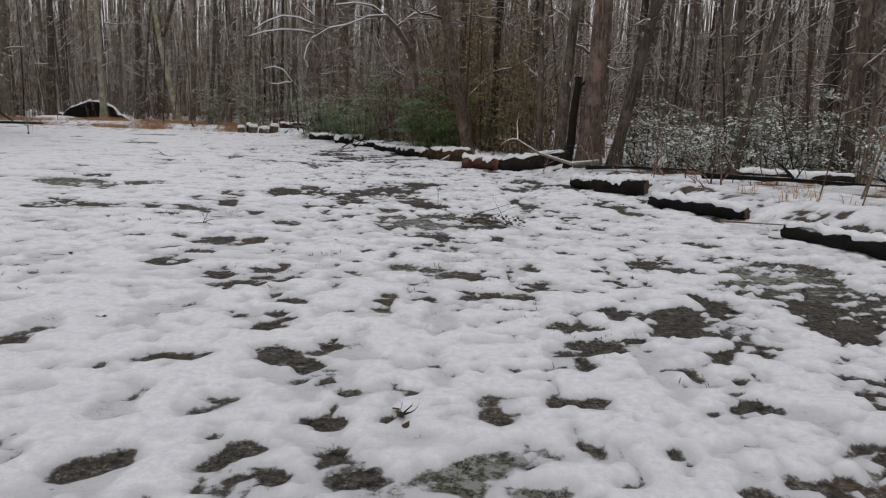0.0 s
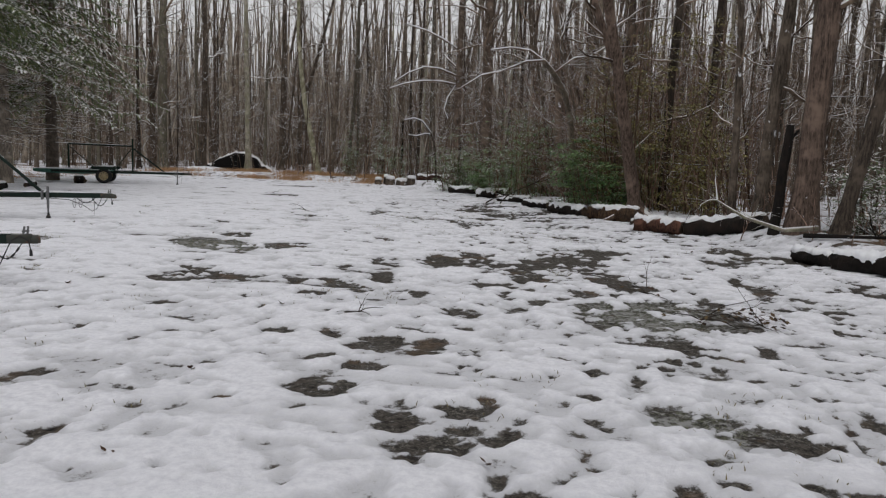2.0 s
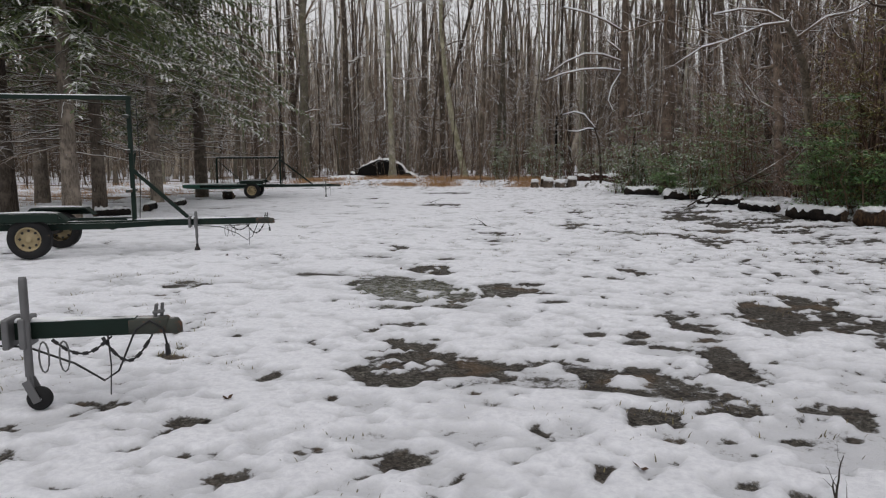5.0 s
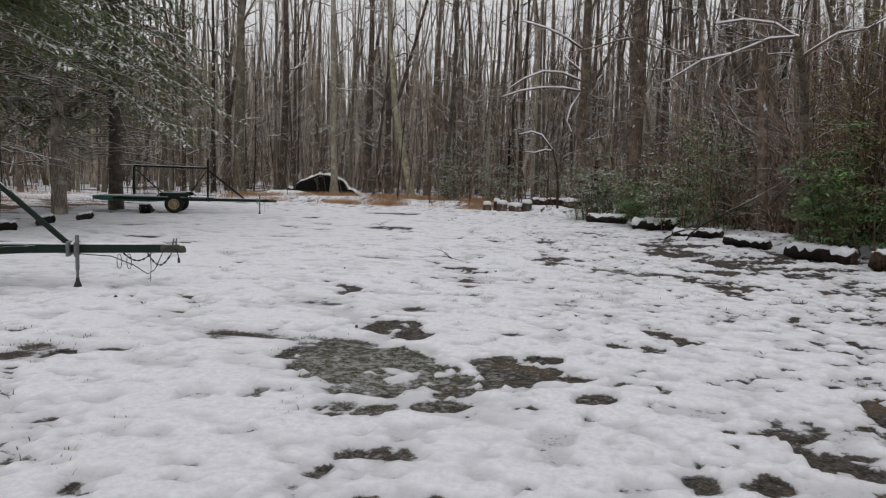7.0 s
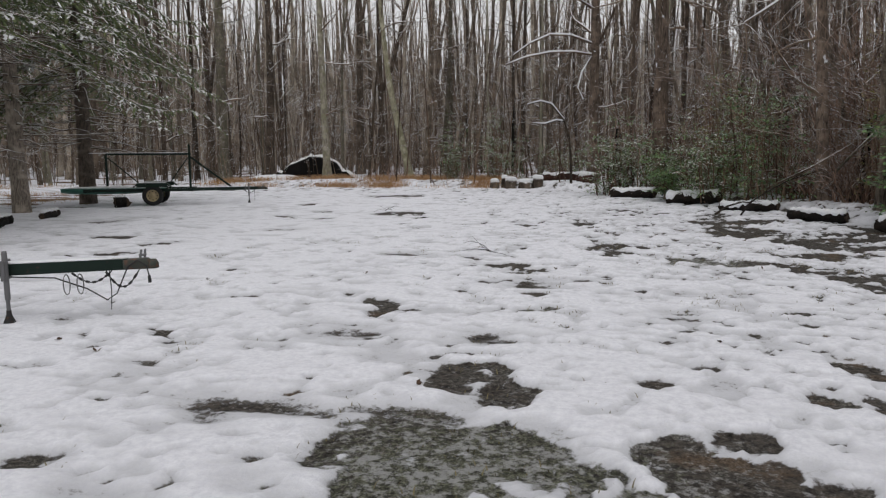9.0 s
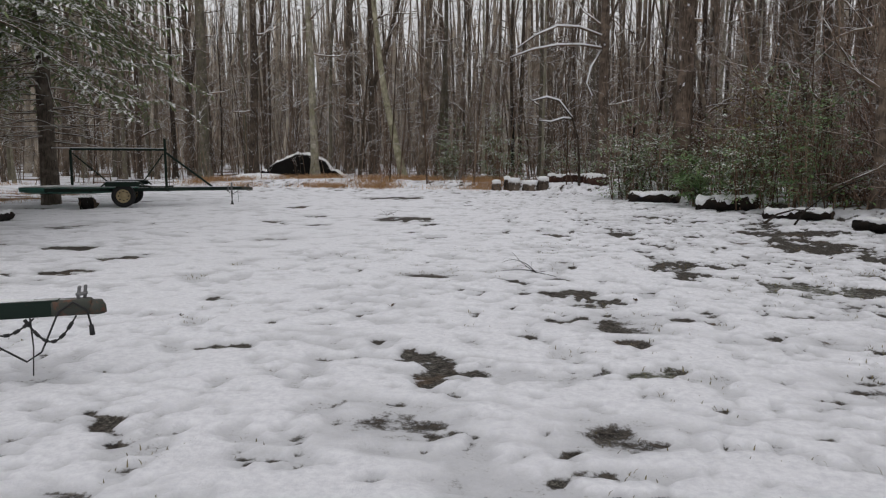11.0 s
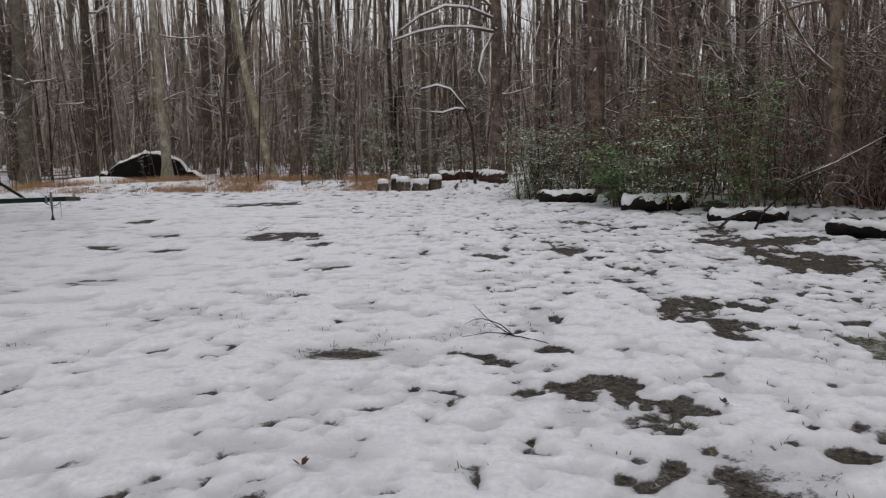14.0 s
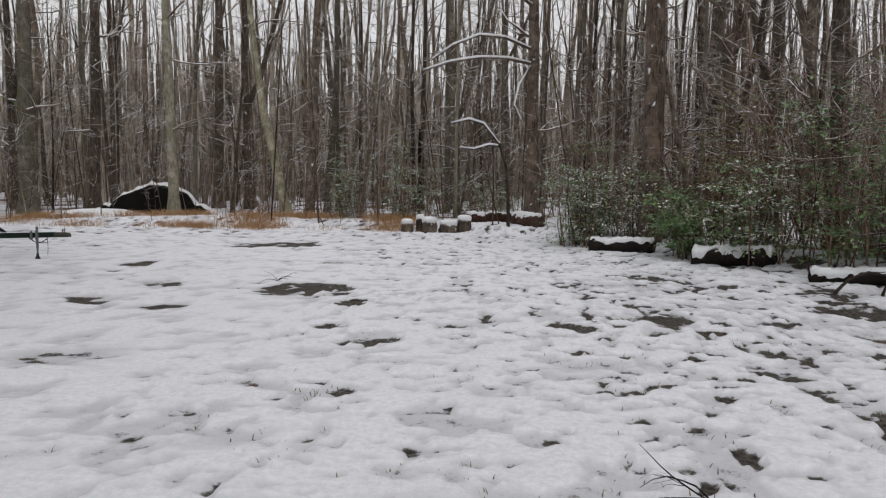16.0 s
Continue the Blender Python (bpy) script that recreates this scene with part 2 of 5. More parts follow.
def snow_ground(nt, bsdf):
    """Old thin snow over wet gravel, mud, moss and grass; the mesh says where it has melted through."""
    at = nt.nodes.new("ShaderNodeAttribute")
    at.attribute_name = "bare"
    moss = nt.nodes.new("ShaderNodeAttribute")
    moss.attribute_name = "moss"
    litter = nt.nodes.new("ShaderNodeAttribute")
    litter.attribute_name = "litter"
    n1, n2, n3 = noise_node(nt, 5, 5, 0.6), noise_node(nt, 18, 6, 0.7), noise_node(nt, 34, 7, 0.85)
    f = calc(nt, "ADD", at.outputs["Fac"], calc(nt, "MULTIPLY_ADD", n1, 0.4, -0.2))
    f = calc(nt, "ADD", f, calc(nt, "MULTIPLY_ADD", n2, 0.5, -0.25))
    f = calc(nt, "ADD", f, calc(nt, "MULTIPLY_ADD", n3, 0.4, -0.2))
    melted = step(nt, f, -0.05, 0.09)
    thin = step(nt, f, -0.5, 0.02)
    gravel = ramp(nt, n3, [(0.38, (0.012, 0.011, 0.01)), (0.5, (0.05, 0.045, 0.039)), (0.62, (0.23, 0.215, 0.19))])
    mud = ramp(nt, n2, [(0.38, (0.008, 0.007, 0.006)), (0.6, (0.09, 0.077, 0.066))])
    soil = mix(nt, step(nt, n1, 0.4, 0.6), gravel, mud)
    tan = ramp(nt, n3, [(0.38, (0.03, 0.021, 0.015)), (0.52, (0.10, 0.072, 0.05)), (0.66, (0.22, 0.17, 0.125))])
    soil = mix(nt, step(nt, noise_node(nt, 1.6, 4, 0.6), 0.57, 0.67), soil, tan)
    green = ramp(nt, n3, [(0.4, (0.012, 0.012, 0.009)), (0.5, (0.06, 0.061, 0.042)), (0.62, (0.2, 0.205, 0.15))])
    soil = mix(nt, step(nt, calc(nt, "ADD", moss.outputs["Fac"], calc(nt, "MULTIPLY_ADD", n2, 1.6, -0.8)), 0.42, 0.6), soil, green)
    vo = N(nt, "TexVoronoi", Scale=38.0)
    tcv = nt.nodes.new("ShaderNodeTexCoord")
    nt.links.new(tcv.outputs["Object"], vo.inputs["Vector"])
    pebble = calc(nt, "MULTIPLY", step(nt, calc(nt, "SUBTRACT", 0.42, vo.outputs["Distance"]), 0.0, 0.15), step(nt, noise_node(nt, 9, 4, 0.7), 0.46, 0.6))
    soil = mix(nt, calc(nt, "MULTIPLY", pebble, 0.35), soil, ramp(nt, n2, [(0.35, (0.06, 0.055, 0.048)), (0.65, (0.26, 0.25, 0.23))]))
    leaves = ramp(nt, n3, [(0.3, (0.03, 0.018, 0.012)), (0.5, (0.13, 0.078, 0.045)), (0.72, (0.27, 0.17, 0.10))])
    soil = mix(nt, litter.outputs["Fac"], soil, leaves)
    white = ramp(nt, n2, [(0.34, (0.73, 0.735, 0.79)), (0.62, (0.89, 0.895, 0.94))])
    slush = calc(nt, "MULTIPLY", step(nt, calc(nt, "ADD", noise_node(nt, 13, 6, 0.8), calc(nt, "MULTIPLY", moss.outputs["Fac"], 0.2)), 0.585, 0.7), 0.65)
    soil = mix(nt, calc(nt, "MULTIPLY", slush, calc(nt, "SUBTRACT", 1.0, litter.outputs["Fac"])), soil, (0.4, 0.4, 0.4))
    # grey for thin snow at melt rims, and for the dents' painted shading
    white = mix(nt, calc(nt, "MULTIPLY", thin, 0.5), white, (0.36, 0.365, 0.38))
    nt.links.new(mix(nt, melted, white, soil), bsdf.inputs["Base Color"])
    rough = N(nt, "MapRange")
    rough.inputs["To Min"].default_value, rough.inputs["To Max"].default_value = 0.75, 0.8
    nt.links.new(melted, rough.inputs["Value"])
    nt.links.new(rough.outputs["Result"], bsdf.inputs["Roughness"])
    bsdf.inputs["Specular IOR Level"].default_value = 0.15
    n4 = noise_node(nt, 95, 4, 0.7)
    hgt = calc(nt, "ADD", calc(nt, "ADD", calc(nt, "MULTIPLY", n2, 0.6), calc(nt, "MULTIPLY", n4, 0.16)), calc(nt, "MULTIPLY", n3, 0.36))
    hgt = calc(nt, "SUBTRACT", hgt, calc(nt, "MULTIPLY", melted, 0.45))
    bump(nt, bsdf, hgt, 0.65, 0.04)


GROUND = material("patchy_snow_ground", snow_ground)


def leaf_mat(name, dark, light, snow=(0.75, 0.95), amount=0.5, scale=2.0, rough=0.5):
    def build(nt, bsdf):
        g = nt.nodes.new("ShaderNodeNewGeometry")
        c = ramp(nt, g.outputs["Random Per Island"], [(0.0, dark), (0.6, light), (1.0, tuple(0.7 * a + 0.3 * b for a, b in zip(light, (0.2, 0.16, 0.05))))])
        lying_snow(nt, bsdf, c, snow[0], snow[1], scale, amount)
    return material(name, build, rough)


NEEDLES = leaf_mat("spruce_needles", (0.045, 0.068, 0.03), (0.16, 0.205, 0.09), (0.68, 0.8), 0.95, 3.2, 0.6)
HOLLY = leaf_mat("holly_leaves", (0.03, 0.08, 0.033), (0.19, 0.32, 0.12), (1.1, 1.3), 0.5, 3.0, 0.3)
HOLLY_SNOWY = leaf_mat("snowy_evergreen_leaves", (0.05, 0.1, 0.045), (0.22, 0.34, 0.14), (0.8, 1.02), 0.6, 3.0, 0.35)
SHRUB = leaf_mat("snow_laden_shrub_leaves", (0.06, 0.1, 0.05), (0.2, 0.27, 0.13), (0.66, 0.9), 0.6, 3.0, 0.4)
HEDGE = leaf_mat("olive_cedar_leaves", (0.09, 0.09, 0.03), (0.34, 0.3, 0.11), (1.0, 1.2), 0.4, 2.0, 0.6)
STRAW = leaf_mat("dry_grass", (0.22, 0.105, 0.045), (0.5, 0.31, 0.165), (1.0, 1.3), 0.4, 3.0, 0.8)
BLADE = leaf_mat("grass_blades", (0.07, 0.06, 0.03), (0.2, 0.17, 0.09), (1.4, 1.6), 0.1, 3.0, 0.7)
DEADLEAF = leaf_mat("dead_leaves", (0.02, 0.012, 0.008), (0.07, 0.038, 0.022), (1.4, 1.6), 0.1, 3.0, 0.7)


def paint(name, base, rust, rough, metal=0.0, snow=(0.9, 1.1), wear=0.6):
    def build(nt, bsdf):
        n = noise_node(nt, 11, 6, 0.7)
        c = mix(nt, step(nt, n, wear, wear + 0.12), ramp(nt, noise_node(nt, 3, 4), [(0.3, tuple(0.7 * a for a in base)), (0.7, base)]), rust)
        lying_snow(nt, bsdf, c, snow[0], snow[1], 5, 0.2)
        bsdf.inputs["Metallic"].default_value = metal
        bump(nt, bsdf, n, 0.3, 0.003)
    return material(name, build, rough)


GREEN = paint("dark_green_paint", (0.007, 0.02, 0.014), (0.05, 0.026, 0.018), 0.7)
GREEN_WORN = paint("worn_green_paint", (0.06, 0.065, 0.055), (0.12, 0.06, 0.04), 0.7, wear=0.5)
GALV = paint("galvanised_steel", (0.2, 0.2, 0.205), (0.1, 0.08, 0.065), 0.55, 0.5, (0.97, 1.2), 0.66)
IRON = paint("dark_iron", (0.04, 0.04, 0.042), (0.09, 0.05, 0.03), 0.6, 0.3, (1.2, 1.4))
RUBBER = paint("tyre_rubber", (0.02, 0.02, 0.021), (0.09, 0.07, 0.05), 0.85, 0.0, (1.1, 1.3), 0.6)
RIM = paint("rim_yellow_cream", (0.42, 0.34, 0.2), (0.18, 0.10, 0.05), 0.55, 0.0, (1.2, 1.4))
CANVAS = paint("green_hull_paint", (0.08, 0.24, 0.19), (0.08, 0.1, 0.08), 0.5, 0.0, (0.7, 0.9))
# near-black earth: the shade of the mound's hollow is put into the colour
EARTH_SHADED = bark("earth_and_roots_shade_black", (0.0015, 0.0013, 0.0012), (0.006, 0.005, 0.004), 5.0, (0.45, 0.6), amount=0.25, flecks=0)

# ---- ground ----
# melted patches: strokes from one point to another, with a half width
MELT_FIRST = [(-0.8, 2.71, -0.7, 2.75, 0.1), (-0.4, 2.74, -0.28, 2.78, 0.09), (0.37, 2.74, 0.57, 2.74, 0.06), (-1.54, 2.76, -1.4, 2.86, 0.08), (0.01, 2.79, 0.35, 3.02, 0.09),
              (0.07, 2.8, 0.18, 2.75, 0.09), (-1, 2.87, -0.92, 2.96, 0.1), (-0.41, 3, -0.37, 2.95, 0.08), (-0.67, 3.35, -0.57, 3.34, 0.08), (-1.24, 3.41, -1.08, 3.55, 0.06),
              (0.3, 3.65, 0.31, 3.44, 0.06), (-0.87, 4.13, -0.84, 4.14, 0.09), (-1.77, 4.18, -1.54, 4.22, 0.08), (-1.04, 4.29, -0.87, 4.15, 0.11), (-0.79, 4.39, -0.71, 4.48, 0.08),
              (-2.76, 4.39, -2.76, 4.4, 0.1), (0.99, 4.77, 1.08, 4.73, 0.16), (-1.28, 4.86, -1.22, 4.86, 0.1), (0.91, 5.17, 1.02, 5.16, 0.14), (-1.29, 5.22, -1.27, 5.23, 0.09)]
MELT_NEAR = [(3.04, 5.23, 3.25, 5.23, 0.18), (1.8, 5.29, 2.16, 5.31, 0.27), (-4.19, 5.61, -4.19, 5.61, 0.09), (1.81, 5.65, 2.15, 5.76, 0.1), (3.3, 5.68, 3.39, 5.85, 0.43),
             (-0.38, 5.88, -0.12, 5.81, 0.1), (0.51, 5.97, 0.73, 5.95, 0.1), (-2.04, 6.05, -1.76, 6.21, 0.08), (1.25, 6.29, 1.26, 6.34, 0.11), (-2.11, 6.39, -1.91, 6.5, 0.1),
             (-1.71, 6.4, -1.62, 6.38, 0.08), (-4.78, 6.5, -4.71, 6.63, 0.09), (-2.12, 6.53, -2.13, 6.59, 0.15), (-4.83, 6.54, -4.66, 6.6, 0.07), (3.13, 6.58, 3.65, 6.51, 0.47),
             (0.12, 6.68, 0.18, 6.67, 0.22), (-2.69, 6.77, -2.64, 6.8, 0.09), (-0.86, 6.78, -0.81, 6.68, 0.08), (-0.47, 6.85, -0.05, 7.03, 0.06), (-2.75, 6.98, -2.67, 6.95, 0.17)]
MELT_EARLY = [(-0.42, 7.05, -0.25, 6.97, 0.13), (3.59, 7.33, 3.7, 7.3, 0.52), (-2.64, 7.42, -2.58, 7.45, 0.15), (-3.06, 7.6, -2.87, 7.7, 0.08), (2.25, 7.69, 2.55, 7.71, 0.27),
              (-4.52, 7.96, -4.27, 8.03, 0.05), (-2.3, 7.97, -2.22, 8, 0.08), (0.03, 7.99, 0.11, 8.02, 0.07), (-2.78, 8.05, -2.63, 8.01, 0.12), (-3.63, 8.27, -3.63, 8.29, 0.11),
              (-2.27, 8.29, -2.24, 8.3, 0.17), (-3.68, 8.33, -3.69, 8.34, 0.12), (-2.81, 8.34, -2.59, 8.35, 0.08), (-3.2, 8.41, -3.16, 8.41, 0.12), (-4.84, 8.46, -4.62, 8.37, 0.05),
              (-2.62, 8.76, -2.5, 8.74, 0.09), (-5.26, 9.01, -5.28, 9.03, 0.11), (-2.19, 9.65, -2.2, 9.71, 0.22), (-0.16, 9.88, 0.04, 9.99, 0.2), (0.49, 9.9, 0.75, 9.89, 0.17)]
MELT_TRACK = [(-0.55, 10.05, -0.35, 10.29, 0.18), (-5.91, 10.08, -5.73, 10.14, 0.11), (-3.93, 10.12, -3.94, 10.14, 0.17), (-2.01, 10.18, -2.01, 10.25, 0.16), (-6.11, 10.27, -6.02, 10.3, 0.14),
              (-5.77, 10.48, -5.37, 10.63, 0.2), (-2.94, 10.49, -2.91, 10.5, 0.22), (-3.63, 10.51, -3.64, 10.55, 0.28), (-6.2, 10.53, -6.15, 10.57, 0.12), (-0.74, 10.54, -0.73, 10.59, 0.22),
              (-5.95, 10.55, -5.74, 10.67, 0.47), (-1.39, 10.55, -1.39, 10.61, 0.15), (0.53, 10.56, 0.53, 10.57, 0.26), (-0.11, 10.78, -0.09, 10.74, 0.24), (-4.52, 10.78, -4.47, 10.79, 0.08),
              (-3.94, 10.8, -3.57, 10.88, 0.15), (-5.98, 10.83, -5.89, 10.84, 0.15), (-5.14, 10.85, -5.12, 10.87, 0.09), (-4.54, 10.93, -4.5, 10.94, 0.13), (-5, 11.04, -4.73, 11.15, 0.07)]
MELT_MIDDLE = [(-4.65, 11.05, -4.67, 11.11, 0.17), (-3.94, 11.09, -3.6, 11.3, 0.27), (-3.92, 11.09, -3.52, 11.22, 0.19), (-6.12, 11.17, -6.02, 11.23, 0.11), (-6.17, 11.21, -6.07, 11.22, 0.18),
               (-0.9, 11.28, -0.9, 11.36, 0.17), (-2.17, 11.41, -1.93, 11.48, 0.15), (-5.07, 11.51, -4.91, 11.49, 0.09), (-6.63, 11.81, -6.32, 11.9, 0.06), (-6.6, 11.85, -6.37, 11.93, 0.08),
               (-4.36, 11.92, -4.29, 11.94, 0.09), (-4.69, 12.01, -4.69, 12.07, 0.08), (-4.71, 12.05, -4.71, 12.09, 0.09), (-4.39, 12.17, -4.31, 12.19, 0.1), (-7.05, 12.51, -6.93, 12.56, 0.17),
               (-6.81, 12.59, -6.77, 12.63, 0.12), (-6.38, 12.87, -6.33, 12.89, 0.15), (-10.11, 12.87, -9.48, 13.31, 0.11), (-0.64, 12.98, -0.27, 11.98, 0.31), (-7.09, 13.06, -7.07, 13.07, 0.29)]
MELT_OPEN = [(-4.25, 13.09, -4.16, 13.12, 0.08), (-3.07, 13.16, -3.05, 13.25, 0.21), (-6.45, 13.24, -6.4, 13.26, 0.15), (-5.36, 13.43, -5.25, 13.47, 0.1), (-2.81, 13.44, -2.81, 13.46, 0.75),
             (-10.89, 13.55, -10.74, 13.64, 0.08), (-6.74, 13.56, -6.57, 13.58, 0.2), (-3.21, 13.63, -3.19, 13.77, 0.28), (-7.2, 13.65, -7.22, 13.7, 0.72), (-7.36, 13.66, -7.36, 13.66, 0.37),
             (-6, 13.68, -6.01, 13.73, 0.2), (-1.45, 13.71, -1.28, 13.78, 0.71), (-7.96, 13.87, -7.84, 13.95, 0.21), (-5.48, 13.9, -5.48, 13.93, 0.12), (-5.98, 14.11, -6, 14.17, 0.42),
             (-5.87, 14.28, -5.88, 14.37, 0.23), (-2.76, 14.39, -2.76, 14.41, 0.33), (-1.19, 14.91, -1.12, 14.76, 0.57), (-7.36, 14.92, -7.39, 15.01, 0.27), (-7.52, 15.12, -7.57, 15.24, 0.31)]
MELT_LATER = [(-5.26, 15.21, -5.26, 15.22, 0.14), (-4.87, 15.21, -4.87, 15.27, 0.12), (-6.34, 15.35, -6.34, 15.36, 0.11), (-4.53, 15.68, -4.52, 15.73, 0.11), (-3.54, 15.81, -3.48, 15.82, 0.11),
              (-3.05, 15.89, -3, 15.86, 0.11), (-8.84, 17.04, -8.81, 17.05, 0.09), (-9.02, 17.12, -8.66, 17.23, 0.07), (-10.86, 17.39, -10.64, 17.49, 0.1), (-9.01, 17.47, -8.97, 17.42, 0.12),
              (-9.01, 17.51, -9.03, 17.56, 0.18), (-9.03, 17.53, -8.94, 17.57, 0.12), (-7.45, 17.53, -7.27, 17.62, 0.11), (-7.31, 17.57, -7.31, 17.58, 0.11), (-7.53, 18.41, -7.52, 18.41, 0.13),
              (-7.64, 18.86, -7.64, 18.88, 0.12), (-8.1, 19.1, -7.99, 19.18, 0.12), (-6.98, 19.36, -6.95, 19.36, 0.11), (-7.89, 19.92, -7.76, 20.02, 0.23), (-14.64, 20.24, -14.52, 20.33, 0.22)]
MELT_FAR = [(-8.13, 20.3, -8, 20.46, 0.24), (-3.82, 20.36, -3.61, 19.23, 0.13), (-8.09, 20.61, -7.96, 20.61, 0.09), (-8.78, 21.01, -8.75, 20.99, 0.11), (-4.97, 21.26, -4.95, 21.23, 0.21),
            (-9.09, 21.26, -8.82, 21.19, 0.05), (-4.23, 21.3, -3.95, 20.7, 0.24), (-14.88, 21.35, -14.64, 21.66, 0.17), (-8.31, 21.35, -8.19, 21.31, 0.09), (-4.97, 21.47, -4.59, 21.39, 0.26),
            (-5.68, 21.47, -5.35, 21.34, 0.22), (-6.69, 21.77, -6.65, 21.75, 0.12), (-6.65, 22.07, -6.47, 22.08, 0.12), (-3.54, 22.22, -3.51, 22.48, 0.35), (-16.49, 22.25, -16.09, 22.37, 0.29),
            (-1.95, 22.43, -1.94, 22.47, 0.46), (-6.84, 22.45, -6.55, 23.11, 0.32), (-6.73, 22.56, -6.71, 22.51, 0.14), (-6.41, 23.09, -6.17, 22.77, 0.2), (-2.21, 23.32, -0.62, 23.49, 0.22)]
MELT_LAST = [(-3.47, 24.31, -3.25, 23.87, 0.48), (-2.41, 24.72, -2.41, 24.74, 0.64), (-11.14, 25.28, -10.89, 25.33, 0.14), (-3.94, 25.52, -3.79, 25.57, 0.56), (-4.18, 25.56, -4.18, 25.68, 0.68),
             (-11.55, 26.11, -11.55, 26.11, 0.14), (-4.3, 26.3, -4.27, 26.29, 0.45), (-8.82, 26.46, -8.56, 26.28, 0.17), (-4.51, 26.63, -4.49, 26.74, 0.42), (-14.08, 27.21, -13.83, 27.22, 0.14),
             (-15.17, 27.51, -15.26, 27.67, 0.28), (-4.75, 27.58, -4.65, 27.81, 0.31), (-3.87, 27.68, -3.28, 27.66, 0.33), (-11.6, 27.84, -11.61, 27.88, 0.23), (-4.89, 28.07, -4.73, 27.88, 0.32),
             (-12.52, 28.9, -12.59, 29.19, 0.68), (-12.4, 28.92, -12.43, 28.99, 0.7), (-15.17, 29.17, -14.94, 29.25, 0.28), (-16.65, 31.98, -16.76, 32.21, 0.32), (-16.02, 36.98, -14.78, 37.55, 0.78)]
MOSSY = [(0.22, 2.86, 0.5), (-7.22, 13.58, 1.4), (3.4, 7.2, 0.9), (-5.4, 21.3, 0.8), (-0.3, 6.8, 0.5), (-0.2, 10.3, 1.2), (-7.4, 17.5, 0.4)]


def spread(lo, hi, fine, coarse, far, reach):
    """Grid lines: fine from lo to hi, coarser on to far[0] and far[1], then ever wider out to reach."""
    a = list(np.arange(lo, hi, fine))
    for sgn, start, stop in ((1, a[-1], far[1]), (-1, a[0], far[0])):
        s, p = coarse, start
        while abs(p) < reach and sgn * p < reach:
            p += sgn * s
            if sgn * p > sgn * stop:
                s *= 1.16
            a.append(p)
    return np.array(sorted(a))


def build_ground():
    xs = spread(-12.5, 5.0, 0.043, 0.12, (-30, 9), 400)
    ys = spread(2.2, 25.0, 0.043, 0.12, (-6, 46), 400)
    X, Y = np.meshgrid(xs, ys)
    d = beyond(X, Y)
    wx = X + 0.22 * (fbm(X * 1.9, Y * 1.9) - 0.47) * 2
    wy = Y + 0.22 * (fbm(X * 1.9 + 50, Y * 1.9 + 9) - 0.47) * 2
    wx, wy = wx + 0.16 * (fbm(X * 7, Y * 7, 2) - 0.37), wy + 0.16 * (fbm(X * 7 + 31, Y * 7, 2) - 0.37)
    rag = 2.3 * (fbm(X * 3.1 + 3, Y * 3.1, 3) - 0.44) + 2.0 * (fbm(X * 8.3, Y * 8.3 + 60, 2) - 0.375)
    isle = 1.4 * (fbm(X * 2.6 + 3, Y * 2.6, 3) - 0.44) + 1.8 * (fbm(X * 6.3, Y * 6.3 + 60, 2) - 0.375) + 0.5 * (grain(X * 17, Y * 17) - 0.5) - 0.02
    bare = np.full(X.shape, -1.0)
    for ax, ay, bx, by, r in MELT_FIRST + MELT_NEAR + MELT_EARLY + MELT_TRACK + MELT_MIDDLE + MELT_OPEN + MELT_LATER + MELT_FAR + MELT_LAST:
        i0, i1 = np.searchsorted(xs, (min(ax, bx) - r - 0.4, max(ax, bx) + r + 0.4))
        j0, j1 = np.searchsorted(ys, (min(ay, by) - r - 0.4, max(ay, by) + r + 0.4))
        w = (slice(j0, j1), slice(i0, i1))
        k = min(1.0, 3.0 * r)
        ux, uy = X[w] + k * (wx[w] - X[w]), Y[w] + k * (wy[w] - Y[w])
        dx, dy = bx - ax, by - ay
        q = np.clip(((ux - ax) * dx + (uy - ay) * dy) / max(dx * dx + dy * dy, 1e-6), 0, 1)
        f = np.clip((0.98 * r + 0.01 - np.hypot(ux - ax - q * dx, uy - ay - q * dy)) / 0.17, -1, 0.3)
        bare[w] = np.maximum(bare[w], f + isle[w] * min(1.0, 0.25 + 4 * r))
    # wheel tracks and thin melt along the right of the clearing
    track = np.exp(-((X - (-1.6 - 0.28 * (Y - 20))) / 2.6) ** 2) * smooth01((Y - 8) / 4) * smooth01((33 - Y) / 6)
    streak = fbm((X + 0.25 * Y) * 1.5, (Y - 0.3 * X) * 0.75 + 40)
    bare = np.maximum(bare, np.clip((streak - 0.685 + 0.1 * track) * 3.2 + 0.6 * rag, -1, 0.4) * (track > 0.05) + -1.0 * (track <= 0.05))
    # small scattered melt holes
    dots = fbm(X * 4.3 + 7, Y * 4.3 + 3, 3)
    side = 0.07 * smooth01((d + 9.5) / 5) + 0.06 * (grain(X * 0.45 + 3, Y * 0.45) - 0.5)
    bare = np.maximum(bare, np.clip((dots - 0.68 + side) * 4.5, -1, 0.3))
    pin = fbm(X * 7.5 + 11, Y * 7.5 + 23, 2)
    bare = np.maximum(bare, np.clip((pin - 0.62 + 0.9 * side) * 3.0, -1, 0.16))
    # soft dents: their grey shading goes into the colour, through the melt field
    dent_shade = fbm(X * 3.6 + 70, Y * 3.6, 3) + 0.05 * (grain(X * 0.6, Y * 0.6) - 0.5)
    bare = np.maximum(bare, np.clip((dent_shade - 0.575) * 4.0 - 0.15, -1, -0.08))
    # under the spruces and out in the wood the snow is broken
    wood = smooth01((d - 0.5) / 2)
